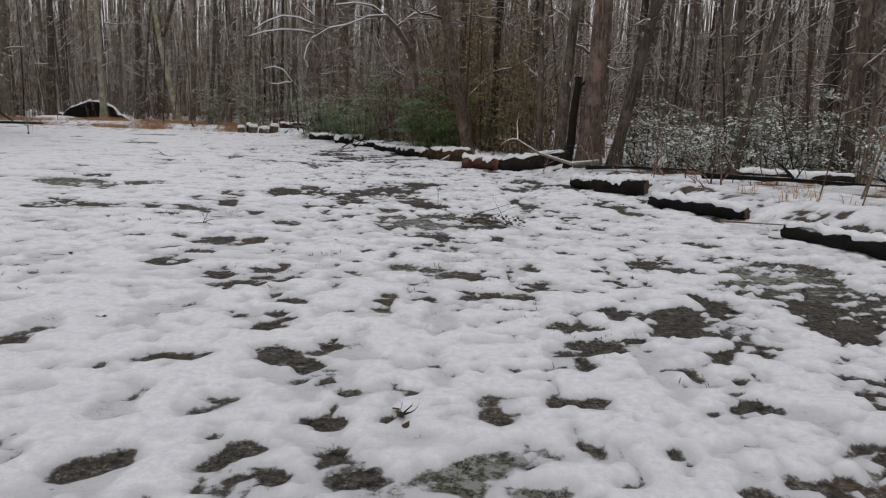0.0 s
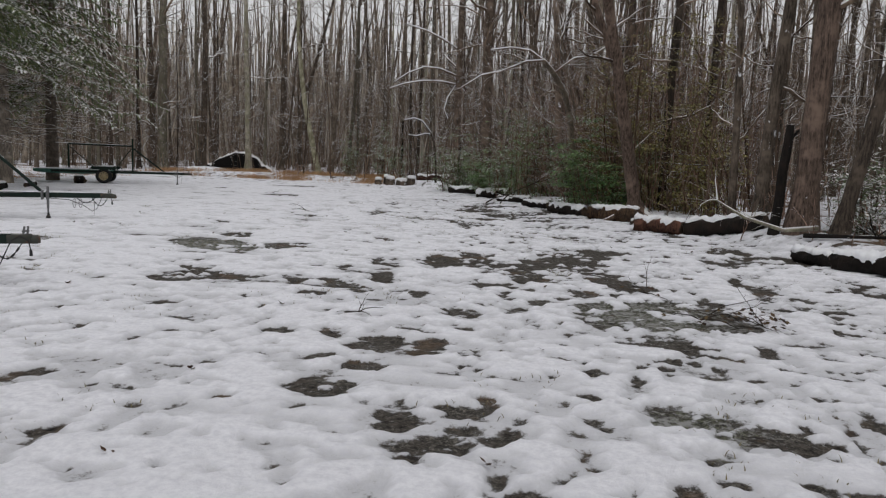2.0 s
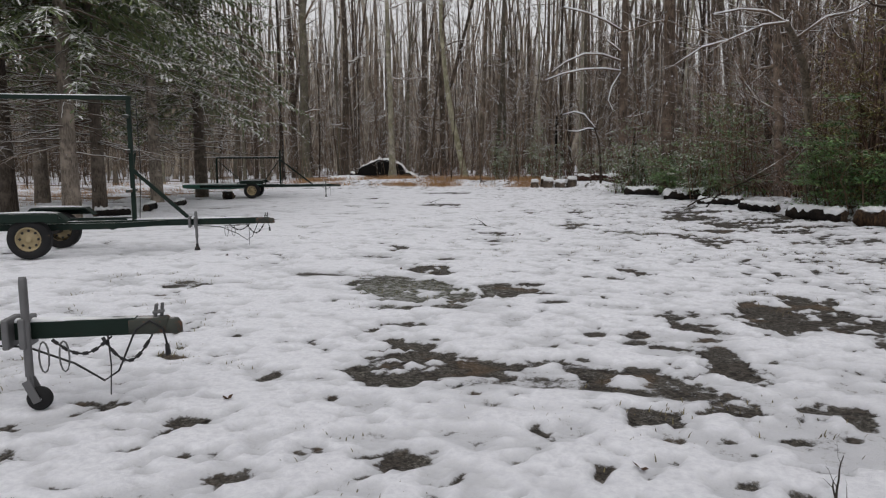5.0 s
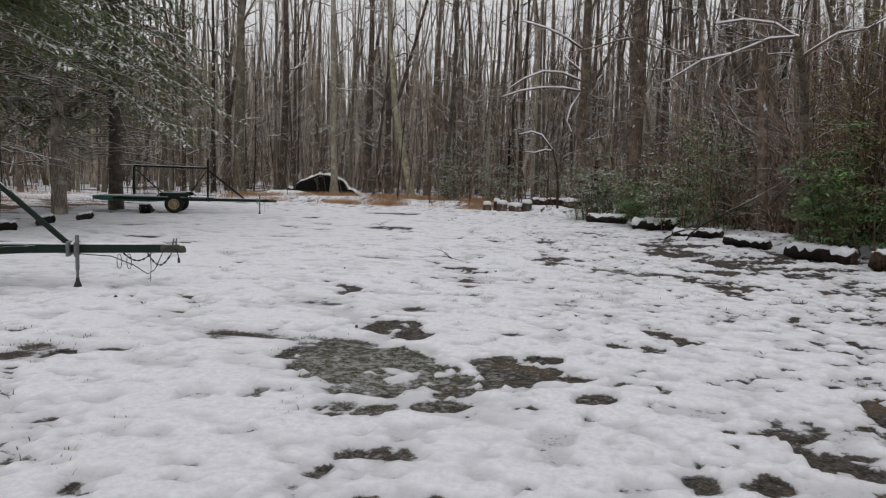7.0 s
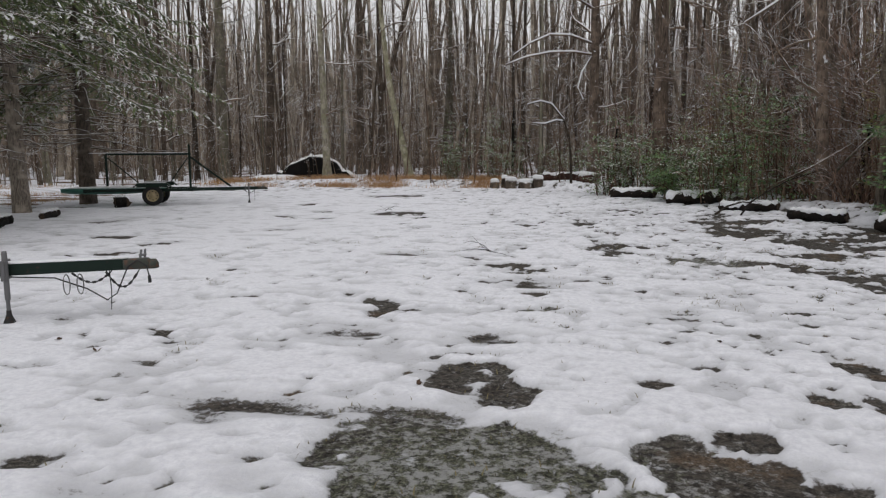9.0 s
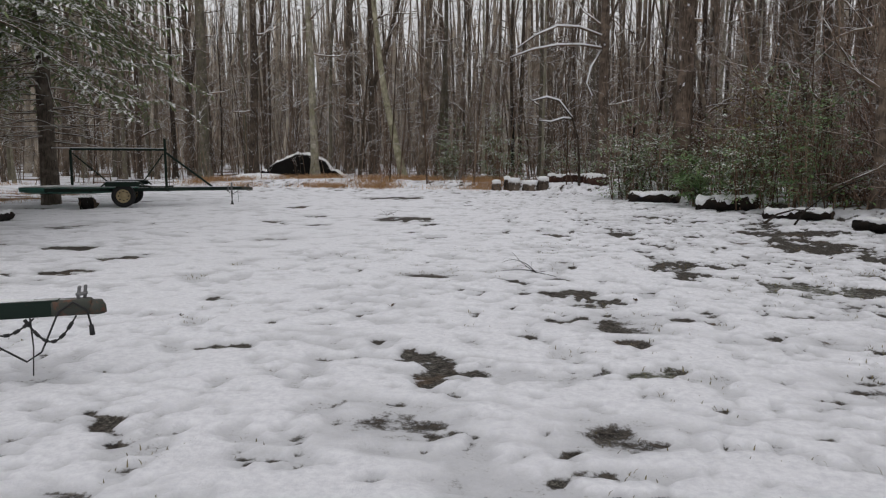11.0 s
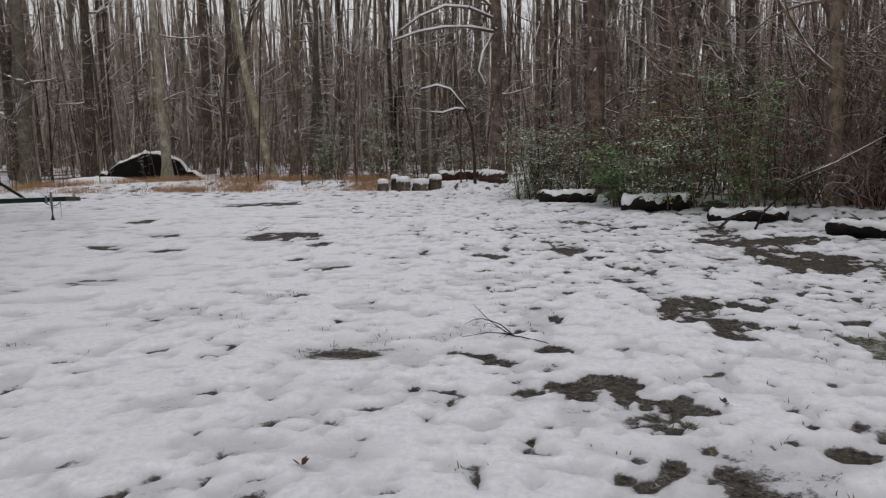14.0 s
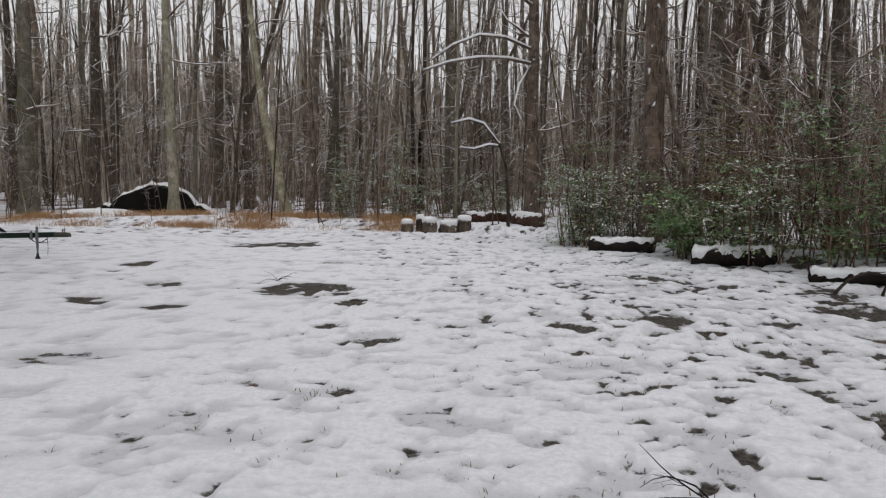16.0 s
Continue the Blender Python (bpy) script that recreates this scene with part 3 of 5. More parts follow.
    bare = np.maximum(bare, np.where(d > 0.2, (fbm(X * 0.9, Y * 0.9 + 11) - 0.74 + 0.16 * wood) * 3, -1))
    grove = np.exp(-(((X + 30) / 6) ** 2 + ((Y - 31) / 10) ** 2))
    bare = np.maximum(bare, (fbm(X * 0.8 + 90, Y * 1.6) - 0.76 + 0.26 * grove) * 3)
    moss = np.zeros(X.shape)
    for px, py, r in MOSSY:
        moss = np.maximum(moss, 0.72 * np.exp(-((X - px) ** 2 + (Y - py) ** 2) / (r * r)))
    depth = 1 - smooth01((bare + 0.45) / 0.6)
    lumps = fbm(X * 1.2, Y * 1.2 + 30, 3) * 0.015 + (1 - np.abs(2 * fbm(X * 3.4, Y * 3.4, 3) - 0.9)) * 0.02 + 0.012 * fbm(X * 9, Y * 9, 2)
    Z = height(X, Y) + depth * (0.022 + lumps) - 0.05 + 0.006 * fbm(X * 11, Y * 11, 2)
    n, m = X.shape
    me = bpy.data.meshes.new("ground")
    co = np.stack([X, Y, Z], -1).reshape(-1, 3).astype(np.float32)
    idx = np.arange(n * m).reshape(n, m)
    quads = np.stack([idx[:-1, :-1], idx[:-1, 1:], idx[1:, 1:], idx[1:, :-1]], -1).reshape(-1, 4)
    me.vertices.add(len(co))
    me.vertices.foreach_set("co", co.ravel())
    me.loops.add(quads.size)
    me.loops.foreach_set("vertex_index", quads.ravel().astype(np.int32))
    me.polygons.add(len(quads))
    me.polygons.foreach_set("loop_start", np.arange(0, quads.size, 4, dtype=np.int32))
    me.polygons.foreach_set("use_smooth", np.ones(len(quads), bool))
    litter = np.maximum(wood, smooth01((grove - 0.3) * 2))
    for name, field in (("bare", bare), ("moss", moss), ("litter", litter)):
        me.attributes.new(name, "FLOAT", "POINT").data.foreach_set("value", field.ravel().astype(np.float32))
    me.update(calc_edges=True)
    me.validate()
    me.materials.append(GROUND)
    return tagged(new("ground", me), "flat clearing under patchy thin snow over wet gravel and moss", "ground", kind="structure")


build_ground()

# ---- trees ----
def limb(geo, p, d, length, r, r_end=None, droop=0.0, wob=0.18, n=6, sides=5, rnd=rng, kids=0, depth=1):
    """A branch that bends on its way, with twigs on it."""
    p, d = Vector(p), Vector(d).normalized()
    pts, rad = [p.copy()], [r]
    r_end = r * 0.25 if r_end is None else r_end
    for i in range(n):
        d = (d + Vector((rnd.uniform(-wob, wob), rnd.uniform(-wob, wob), rnd.uniform(-wob, wob) - droop))).normalized()
        p = p + d * (length / n)
        pts.append(p.copy())
        rad.append(r + (r_end - r) * (i + 1) / n)
    geo.tube(pts, rad, sides, cap=False)
    for k in range(kids):
        i = rnd.randint(1, n)
        side = Vector((rnd.uniform(-1, 1), rnd.uniform(-1, 1), rnd.uniform(-0.2, 0.9)))
        dd = ((pts[i] - pts[i - 1]).normalized() + side * 0.9)
        limb(geo, pts[i], dd, length * rnd.uniform(0.3, 0.6), rad[i] * 0.55, None, droop, wob * 1.2, 4, 3 if depth > 0 else 4, rnd, min(1, kids // 2) if depth > 0 else 0, depth - 1)
    return pts


def trunk_path(h, lean, rnd, wob=0.012, n=14, curve=0.0):
    pts, x, y, vx, vy = [], 0, 0, lean[0], lean[1]
    for i in range(n + 1):
        s = i / n
        z = h * s ** 1.15
        pts.append((x, y, z))
        step_z = h * ((i + 1) / n) ** 1.15 - z
        x += vx * step_z
        y += vy * step_z
        vx += rnd.uniform(-wob, wob) - curve * lean[0] / n
        vy += rnd.uniform(-wob, wob) - curve * lean[1] / n
    return pts


def wood_tree(seed, r, h, mat, lean=(0, 0), name="tree", label="", limbs=12, low=0.2, curve=0.0, twigs=5, snowy=None, flare=1.5, fork=0.0, wob=0.028):
    """A bare tree: a tapered trunk, forked at the given share of its height, with limbs and a crown of twigs."""
    rnd = random.Random(seed)
    ob = thing(name, label or "tall bare woodland tree with grey-brown bark and snow on its branches", "tree")
    pts = trunk_path(h, lean, rnd, wob, 16, curve)
    rad = [r * (1 - 0.8 * p[2] / h) for p in pts]
    geo = Geo()
    low_pts = [(0, 0, -0.3), (pts[1][0] * 0.3, pts[1][1] * 0.3, min(0.12, pts[1][2] * 0.4))]
    geo.tube(low_pts + pts[1:], [r * flare * 1.15, r * flare * 0.95] + rad[1:], 10 if r > 0.12 else 6, cap=True)
    stems = [pts]
    if fork:
        i = int(fork ** (1 / 1.15) * 16)
        a = rnd.uniform(0, 2 * math.pi)
        p, d = Vector(pts[i]), Vector((math.cos(a), math.sin(a), 1.5))
        second = [p.copy()]
        while p.z < h * 0.93:
            d = (d.normalized() + Vector((rnd.uniform(-0.12, 0.12), rnd.uniform(-0.12, 0.12), 0.22))).normalized()
            p = p + d * h / 14
            second.append(p.copy())
        geo.tube(second, [rad[i] * 0.78 * (1 - 0.85 * k / len(second)) for k in range(len(second))], 8 if r > 0.12 else 5)
        stems.append(second)
    part("trunk", geo, mat, ob)
    geo = Geo()
    for second in stems[1:]:
        for p in second[1:-1]:
            for k in range(2):
                a = rnd.uniform(0, 2 * math.pi)
                limb(geo, p, (math.cos(a), math.sin(a), rnd.uniform(0.1, 1.0)), h * rnd.uniform(0.06, 0.16), r * 0.2, 0.008, -0.03, 0.3, 6, 4, rnd, twigs, 1)
    for k in range(limbs):
        s = low + (1 - low) * (k + rnd.random()) / limbs
        i = min(int(s ** (1 / 1.15) * 16), 15)
        p = Vector(pts[i]).lerp(Vector(pts[i + 1]), rnd.random())
        a = rnd.uniform(0, 2 * math.pi)
        rise = rnd.uniform(0.25, 1.1) if s > 0.35 else rnd.uniform(-0.1, 0.6)
        ln = h * rnd.uniform(0.10, 0.22) * (1.15 - s * 0.5) * (0.75 if s < 0.35 else 1)
        rr = rad[i] * rnd.uniform(0.22, 0.42)
        limb(geo, p, (math.cos(a), math.sin(a), rise), ln, rr, 0.008, -0.03, 0.3, 7, 5, rnd, twigs, 1)
    if geo.f:
        part("crown", geo, snowy or TWIG_SNOWY, ob, "bare snow-dusted branches")
    return ob


def put(ob, x, y, turn=0.0, size=1.0, sink=0.05):
    ob.matrix_basis = pose(x, y, ground_z(x, y) - sink, 0, 0, turn) @ Matrix.Diagonal((size, size, size, 1))
    return ob


FIXED = [  # x, y, radius, height, bark, lean x, lean y, straightening
    (-30.3, 49.3, 0.37, 24, BARK_PALE, 0.004, 0, 0), (-27.0, 49.0, 0.26, 22, BARK, 0.01, 0, 0), (-21.9, 45.6, 0.21, 20, BARK_PALE, 0.0, 0, 0),
    (-23.4, 54.5, 0.27, 24, BARK, -0.01, 0, 0), (-16.9, 47.4, 0.17, 18, BARK, 0.02, 0, 0), (-16.9, 51.0, 0.16, 19, BARK_PALE, 0.05, 0, 0.8),
    (-7.9, 43.6, 0.25, 22, BARK_RED, -0.015, 0, 0), (-5.3, 36.7, 0.29, 23, BARK_RED, -0.02, 0, 0), (-2.6, 38.0, 0.19, 17, BARK, -0.10, 0.02, 0.5),
    (3.6, 18.1, 0.25, 22, BARK_FLAKY, 0.03, 0, 0), (3.05, 19.3, 0.15, 19, BARK, 0.01, 0, 0), (2.55, 19.6, 0.10, 11, BARK, -0.06, -0.02, -1.0),
    (4.0, 17.2, 0.14, 17, BARK, 0.19, 0.0, 0.2), (11.6, 22.0, 0.31, 21, BARK, 0.02, 0, 0), (6.6, 16.4, 0.10, 10, BARK, 0.16, 0.02, 0.0),
    (1.6, 24.6, 0.16, 17, BARK, -0.02, 0, 0), (0.4, 27.6, 0.17, 18, BARK_RED, -0.01, 0, 0), (-1.6, 30.4, 0.16, 16, BARK_RED, -0.05, 0, 0.5)]
for i, (x, y, r, h, mat, lx, ly, cv) in enumerate(FIXED):
    kind = {BARK_PALE.name: "tall bare tree with pale lichen-spotted bark", BARK_FLAKY.name: "thick bare tree with flaking red-grey bark", BARK_RED.name: "thick bare tree with red-brown flaking bark"}.get(mat.name, "tall bare tree with dark furrowed bark")
    put(wood_tree(100 + i, r, h, mat, (lx, ly), "tree", kind + " at the clearing's edge", 13, 0.16, cv, 6), x, y)

# the leaning, lichen-covered tree by the mound
put(wood_tree(51, 0.2, 19, BARK_LICHEN, (-0.24, 0.0), "leaning_tree", "leaning tree with yellow-green lichen on pale bark", 7, 0.4, 1.15, 5), -18.05, 48.2)

# the dead leaning tree behind the logs, roots under snow
dead = put(wood_tree(53, 0.2, 12, BARK_FLAKY, (-0.2, -0.28), "leaning_tree", "leaning half-dead tree with peeling bark and snow caught on its knots", 8, 0.3, -1.2, 5, flare=1.9, fork=0.36), 0.72, 23.1)
roots = Geo()
for k in range(6):
    a = k * 1.05 + 0.3
    roots.tube([(0.1 * math.cos(a), 0.1 * math.sin(a), 0.32), (0.3 * math.cos(a), 0.3 * math.sin(a), 0.14), (0.65 * math.cos(a), 0.75 * math.sin(a), 0.0), (1.0 * math.cos(a), 1.0 * math.sin(a), -0.15)], [0.1, 0.1, 0.07, 0.04], 8)
part("root", roots, TWIG_SNOWY, dead, "snow-covered spreading roots")


def snag(x, y, r, h, lean, mat, label):
    geo = Geo()
    pts = [(lean[0] * s * h + rng.uniform(-0.02, 0.02), lean[1] * s * h, -0.2 + s * (h + 0.2)) for s in (0, 0.15, 0.35, 0.6, 0.85, 1)]
    geo.tube(pts, [r * 1.3, r, r * 0.95, r * 0.9, r * 0.85, r * 0.7], 8)
    limb(geo, pts[4], (0.5, 0.2, 0.7), 0.35, r * 0.4, r * 0.2, n=3)
    return put(whole("dead_snag", geo, mat, label, "dead tree"), x, y, 0, 1, 0)


snag(3.1, 18.2, 0.11, 2.25, (0.06, 0), LOG_BARK, "short broken dead trunk, dark and wet, behind the logs")
snag(-12.4, 48.6, 0.08, 3.7, (0.0, 0), LOG_BARK, "thin dark broken pole of a dead sapling")
snag(-6.9, 38.3, 0.07, 2.4, (0.03, 0), LOG_BARK, "thin broken dead sapling in the bushes")
snag(-0.9, 30.3, 0.12, 2.1, (0.15, 0), LOG_BARK, "broken dark stump in the brush")

# snow-laden arching branches
arch = thing("bent_sapling", "thin sapling bent over in an arch under snow", "tree")
geo = Geo()
geo.tube([(0, 0, -0.2), (-0.03, 0, 1.0), (-0.12, 0, 2.0), (-0.35, 0, 2.75), (-0.9, 0, 3.45), (-1.4, 0, 3.6), (-2.0, 0, 3.45)], [0.07, 0.06, 0.05, 0.045, 0.035, 0.025, 0.012], 6)
geo.tube([(-0.32, 0, 2.7), (-0.7, 0, 2.75), (-1.2, 0, 2.6), (-1.7, 0, 2.65)], [0.04, 0.035, 0.025, 0.01], 6)
part("stem", geo, BARK, arch)
geo = Geo()
geo.tube([(-0.36, 0, 2.82), (-0.9, 0, 3.5), (-1.4, 0, 3.65), (-2.0, 0, 3.5)], [0.03, 0.045, 0.04, 0.02], 6)
geo.tube([(-0.34, 0, 2.76), (-0.7, 0, 2.80), (-1.2, 0, 2.65), (-1.7, 0, 2.69)], [0.03, 0.04, 0.035, 0.015], 6)
part("snow_cap", geo, SNOW, arch, "line of snow on the stem")
put(arch, -8.8, 42.2)
for x, y, z, pts in ((-7.9, 43.4, 6.2, [(-0.2, 0, -0.1), (-1.1, -0.2, 0.25), (-2.0, -0.4, 0.3), (-2.9, -0.6, -0.1), (-3.6, -0.7, -0.6)]),
                     (-7.9, 43.4, 5.5, [(-0.2, 0, 0.1), (-1.0, -0.3, 0.22), (-2.0, -0.6, 0.2), (-3.0, -0.8, 0.0), (-3.9, -0.8, -0.3)]),
                     (-7.9, 43.4, 7.6, [(-0.2, 0, 0.0), (-1.0, -0.3, 0.5), (-1.9, -0.6, 0.9), (-3.0, -0.8, 1.2)]),
                     (-7.9, 43.4, 4.6, [(-0.2, 0, 0.9), (-0.6, -0.2, 0.2), (-0.75, -0.3, -0.5), (-0.5, -0.3, -1.0)])):
    b = thing("snowy_branch", "long low branch carrying a line of snow", "branch", pose(x, y, z + 0.4))
    geo = Geo()
    n = len(pts)
    geo.tube(pts, [0.055 - 0.04 * k / n for k in range(n)], 6)
    for p in pts[1:]:
        limb(geo, p, (rng.uniform(-1, 0.2), rng.uniform(-1, 0.5), rng.uniform(-0.6, 0.6)), 0.9, 0.015, 0.005, n=4, sides=4, kids=2)
    part("limb", geo, TWIG_SNOWY, b)
    geo = Geo()
    geo.tube([(p[0], p[1], p[2] + 0.05) for p in pts], [0.045 + 0.01 * (k % 2) - 0.02 * k / n for k in range(n)], 6)
    part("snow_cap", geo, SNOW, b)

# a crooked tree that hangs out over the clearing
crook = thing("overhanging_tree", "crooked dark tree hanging over the logs with snow on its arms", "tree")
geo = Geo().tube([(0, 0, -0.3), (0.0, -0.1, 1.2), (-0.2, -0.4, 2.7), (-0.45, -1.3, 3.6), (-0.8, -2.4, 4.1), (-1.1, -3.4, 4.35)], [0.15, 0.12, 0.11, 0.1, 0.09, 0.075], 8)
part("trunk", geo, BARK, crook)
for pts in ([(-1.1, -3.4, 4.35), (-1.6, -3.5, 4.3), (-2.3, -3.6, 4.0), (-2.9, -3.7, 3.85), (-3.5, -3.8, 3.45)], [(-1.1, -3.4, 4.35), (-1.5, -3.3, 4.65), (-2.1, -3.4, 4.72), (-2.7, -3.6, 4.6)],
            [(-0.8, -2.4, 4.1), (-0.2, -2.9, 4.5), (0.3, -3.1, 4.55), (0.9, -3.3, 4.9)]):
    geo = Geo().tube(pts, [0.036 - 0.028 * k / len(pts) for k in range(len(pts))], 6)
    for p in pts[1:]:
        for k in range(4):
            limb(geo, p, (rng.uniform(-1, 0.5), rng.uniform(-0.8, 0.8), rng.uniform(-0.7, 0.5)), rng.uniform(0.6, 1.4), 0.012, 0.004, 0.03, 0.22, 5, 4, rng, 3)
    arm = part("arm", geo, TWIG_SNOWY, crook)
    part("snow_cap", Geo().tube([(p[0], p[1], p[2] + 0.026) for p in pts], [0.022 + 0.008 * (k % 2) - 0.014 * k / len(pts) for k in range(len(pts))], 6), SNOW, arm, "line of snow on the arm")
put(crook, -1.1, 27.7)

# curved, leaning young trees along the edge
for i, (x, y, r, h, lx, ly, cv) in enumerate(((-4.0, 36.9, 0.09, 11, -0.30, 0.0, 0.4), (-1.9, 34.0, 0.10, 12, -0.16, 0.05, -0.8), (-3.2, 38.6, 0.12, 13, 0.22, 0.0, 0.6), (-0.2, 32.0, 0.09, 10, -0.28, -0.05, 0.2),
                                              (1.4, 28.8, 0.10, 11, -0.34, 0.0, -0.2), (0.2, 29.6, 0.07, 9, 0.2, 0.0, 0.8), (-10.6, 46.4, 0.07, 9, 0.18, 0.0, 1.2), (-14.5, 46.0, 0.08, 10, 0.12, 0.0, 1.4),
                                              (-20.6, 48.5, 0.09, 12, 0.12, 0, 1.0), (-25.6, 48.0, 0.09, 12, -0.1, 0, 1.2), (7.6, 18.6, 0.12, 12, -0.1, 0, -1.0), (9.8, 19.0, 0.11, 12, 0.14, 0, 1.0), (-15.6, 48.8, 0.1, 13, 0.16, 0.0, 0.2))):
    put(wood_tree(500 + i, r, h, BARK, (lx, ly), "young_tree", "slender leaning young tree with dark bark", 17, 0.15, cv, 7, flare=1.2), x, y)

# the wood around: nearest trees as things of their own
MODELS = [wood_tree(200 + i, r, h, mat, lean, "tree", lab, lb, 0.1, 0.3, tw, fork=fk, wob=wb) for i, (r, h, mat, lean, lab, lb, tw, fk, wb) in enumerate((
    (0.16, 21, BARK, (0.01, 0), "slender bare tree with dark bark in the wood", 17, 5, 0, 0.025),
    (0.21, 24, BARK, (0.0, 0.01), "tall straight bare tree with grey-brown bark in the wood", 15, 4, 0, 0.018),
    (0.15, 18, BARK, (0.05, 0.01), "thin bare tree leaning slightly in the wood", 16, 5, 0, 0.04),
    (0.25, 25, BARK_RED, (0.0, 0.0), "thick bare tree with red-brown bark in the wood", 15, 4, 0.3, 0.022),
    (0.11, 15, BARK, (-0.05, 0.03), "thin crooked young tree in the wood", 15, 5, 0, 0.055),
    (0.19, 22, BARK_PALE, (0.01, -0.01), "bare tree with pale grey bark in the wood", 14, 4, 0, 0.025),
    (0.13, 16, BARK_RED, (0.09, 0.0), "slender leaning red-brown tree in the wood", 15, 5, 0, 0.04),
    (0.2, 22, BARK, (-0.02, 0.02), "bare forked tree with dark bark in the wood", 13, 4, 0.22, 0.03),
    (0.17, 20, BARK_PALE, (-0.06, 0.02), "crooked forked tree with pale grey bark in the wood", 13, 5, 0.35, 0.045),
    (0.23, 24, BARK, (0.02, 0.0), "thick dark forked tree in the wood", 14, 4, 0.4, 0.03),
    (0.09, 12, BARK_RED, (0.14, -0.05), "thin strongly leaning sapling in the wood", 14, 5, 0, 0.06)))]
CLEARINGS = [(x, y) for x, y, *_ in FIXED] + [(-18.7, 48.2), (0.7, 23.1), (-24.0, 47.0), (-8.8, 42.2)]
spots = []
wood_rng = random.Random(11)
tries = 0
while len(spots) < 2250 and tries < 130000:
    tries += 1
    x, y = wood_rng.uniform(-105, 62), wood_rng.uniform(-18, 125)
    d = float(beyond(np.array([x]), np.array([y]))[0])
    if d < 1.3 or (y < 5 and x < 3 and d < 12) or d > 85:
        continue
    gap = 0.9 if d < 25 else 1.1
    if y > 42 and -30 < x < -10 and d < 7 and (d < 5 or -20.5 < x < -15) and wood_rng.random() < 0.85:
        continue
    if d < 4 and wood_rng.random() < 0.45 or d < 9 and 5 < y < 22 and x > 0 and wood_rng.random() < 0.8:
        continue
    if any(abs(x - a) < gap and abs(y - b) < gap for a, b, *_ in spots) or any(math.hypot(x - a, y - b) < 1.4 for a, b in CLEARINGS):
        continue
    spots.append((x, y, d))
reach = sorted(spots, key=lambda s: math.hypot(s[0] + 8, s[1] - 16) + (25 if s[1] < 4 or s[0] < -40 else 0))
near, far = reach[:270], reach[270:]
for i, (x, y, d) in enumerate(near):
    m = MODELS[i % len(MODELS)] if i < len(MODELS) else None
    pose_at = pose(x, y, ground_z(x, y) - 0.05, 0, 0, wood_rng.uniform(0, 360)) @ Matrix.Diagonal((*[wood_rng.uniform(0.7, 1.2) if d > 6 else wood_rng.uniform(0.5, 0.85)] * 2, wood_rng.uniform(0.85, 1.15), 1))
    if m:
        m.matrix_basis = pose_at
    else:
        copy_thing(wood_rng.choice(MODELS), pose_at)
geo = Geo()
for x, y, d in far:
    h, r, z = wood_rng.uniform(15, 25), wood_rng.choice((0.06, 0.08, 0.1, 0.12, 0.15, 0.18, 0.23)), ground_z(x, y)
    lx, ly, bow = wood_rng.gauss(0, 0.045), wood_rng.gauss(0, 0.045), wood_rng.gauss(0, 0.5)
    pts = [(x + lx * h * s + bow * math.sin(4.5 * s) + wood_rng.gauss(0, 0.12), y + ly * h * s, z - 0.2 + h * s) for s in (0, 0.1, 0.22, 0.36, 0.55, 0.75, 1)]
    geo.tube(pts, [r * 1.2, r, r * 0.93, r * 0.85, r * 0.66, r * 0.45, r * 0.12], 5, cap=False)
    for k in range(9 if d < 38 else 4):
        s = wood_rng.uniform(0.12, 0.95)
        a = wood_rng.uniform(0, 6.28)
        limb(geo, (x + lx * h * s + bow * math.sin(4.5 * s), y + ly * h * s, z + h * s), (math.cos(a), math.sin(a), wood_rng.uniform(0, 1.3)), h * wood_rng.uniform(0.08, 0.2), r * 0.3, 0.012, 0, 0.25, 3, 3, wood_rng, 1, 0)
ring, rim_n = Geo(), 420
for k in range(rim_n):
    a = 2 * math.pi * k / rim_n
    rr = 122 + wood_rng.uniform(-4, 4)
    for z in (-3, 12.5 + wood_rng.uniform(-3, 3)):
        ring.v.append(Vector((-10 + rr * math.cos(a), 20 + rr * math.sin(a), z)))
for k in range(rim_n):
    q = (k + 1) % rim_n
    ring.f.append((2 * k, 2 * q, 2 * q + 1, 2 * k + 1))
for k in range(9000):
    a, rr = wood_rng.uniform(0, 2 * math.pi), wood_rng.uniform(97, 119)
    w, h = wood_rng.uniform(0.08, 0.32), wood_rng.uniform(9, 24)
    c, t = Vector((-10 + rr * math.cos(a), 20 + rr * math.sin(a), 0)), Vector((-math.sin(a), math.cos(a), 0))
    lean = t * wood_rng.gauss(0, 0.5)
    ring.quad(c - t * w, c + t * w, c + t * w * 0.3 + lean + Vector((0, 0, h)), c - t * w * 0.3 + lean + Vector((0, 0, h)))
whole("backdrop", ring, BARK_DISTANT_HAZED, "far grey-brown line of winter woods", "backdrop", kind="structure", smooth=False)
whole("far_wood", geo, BARK_FAR_HAZED, "dense bare winter woodland of thin grey-brown trunks", "woods", kind="stuff")

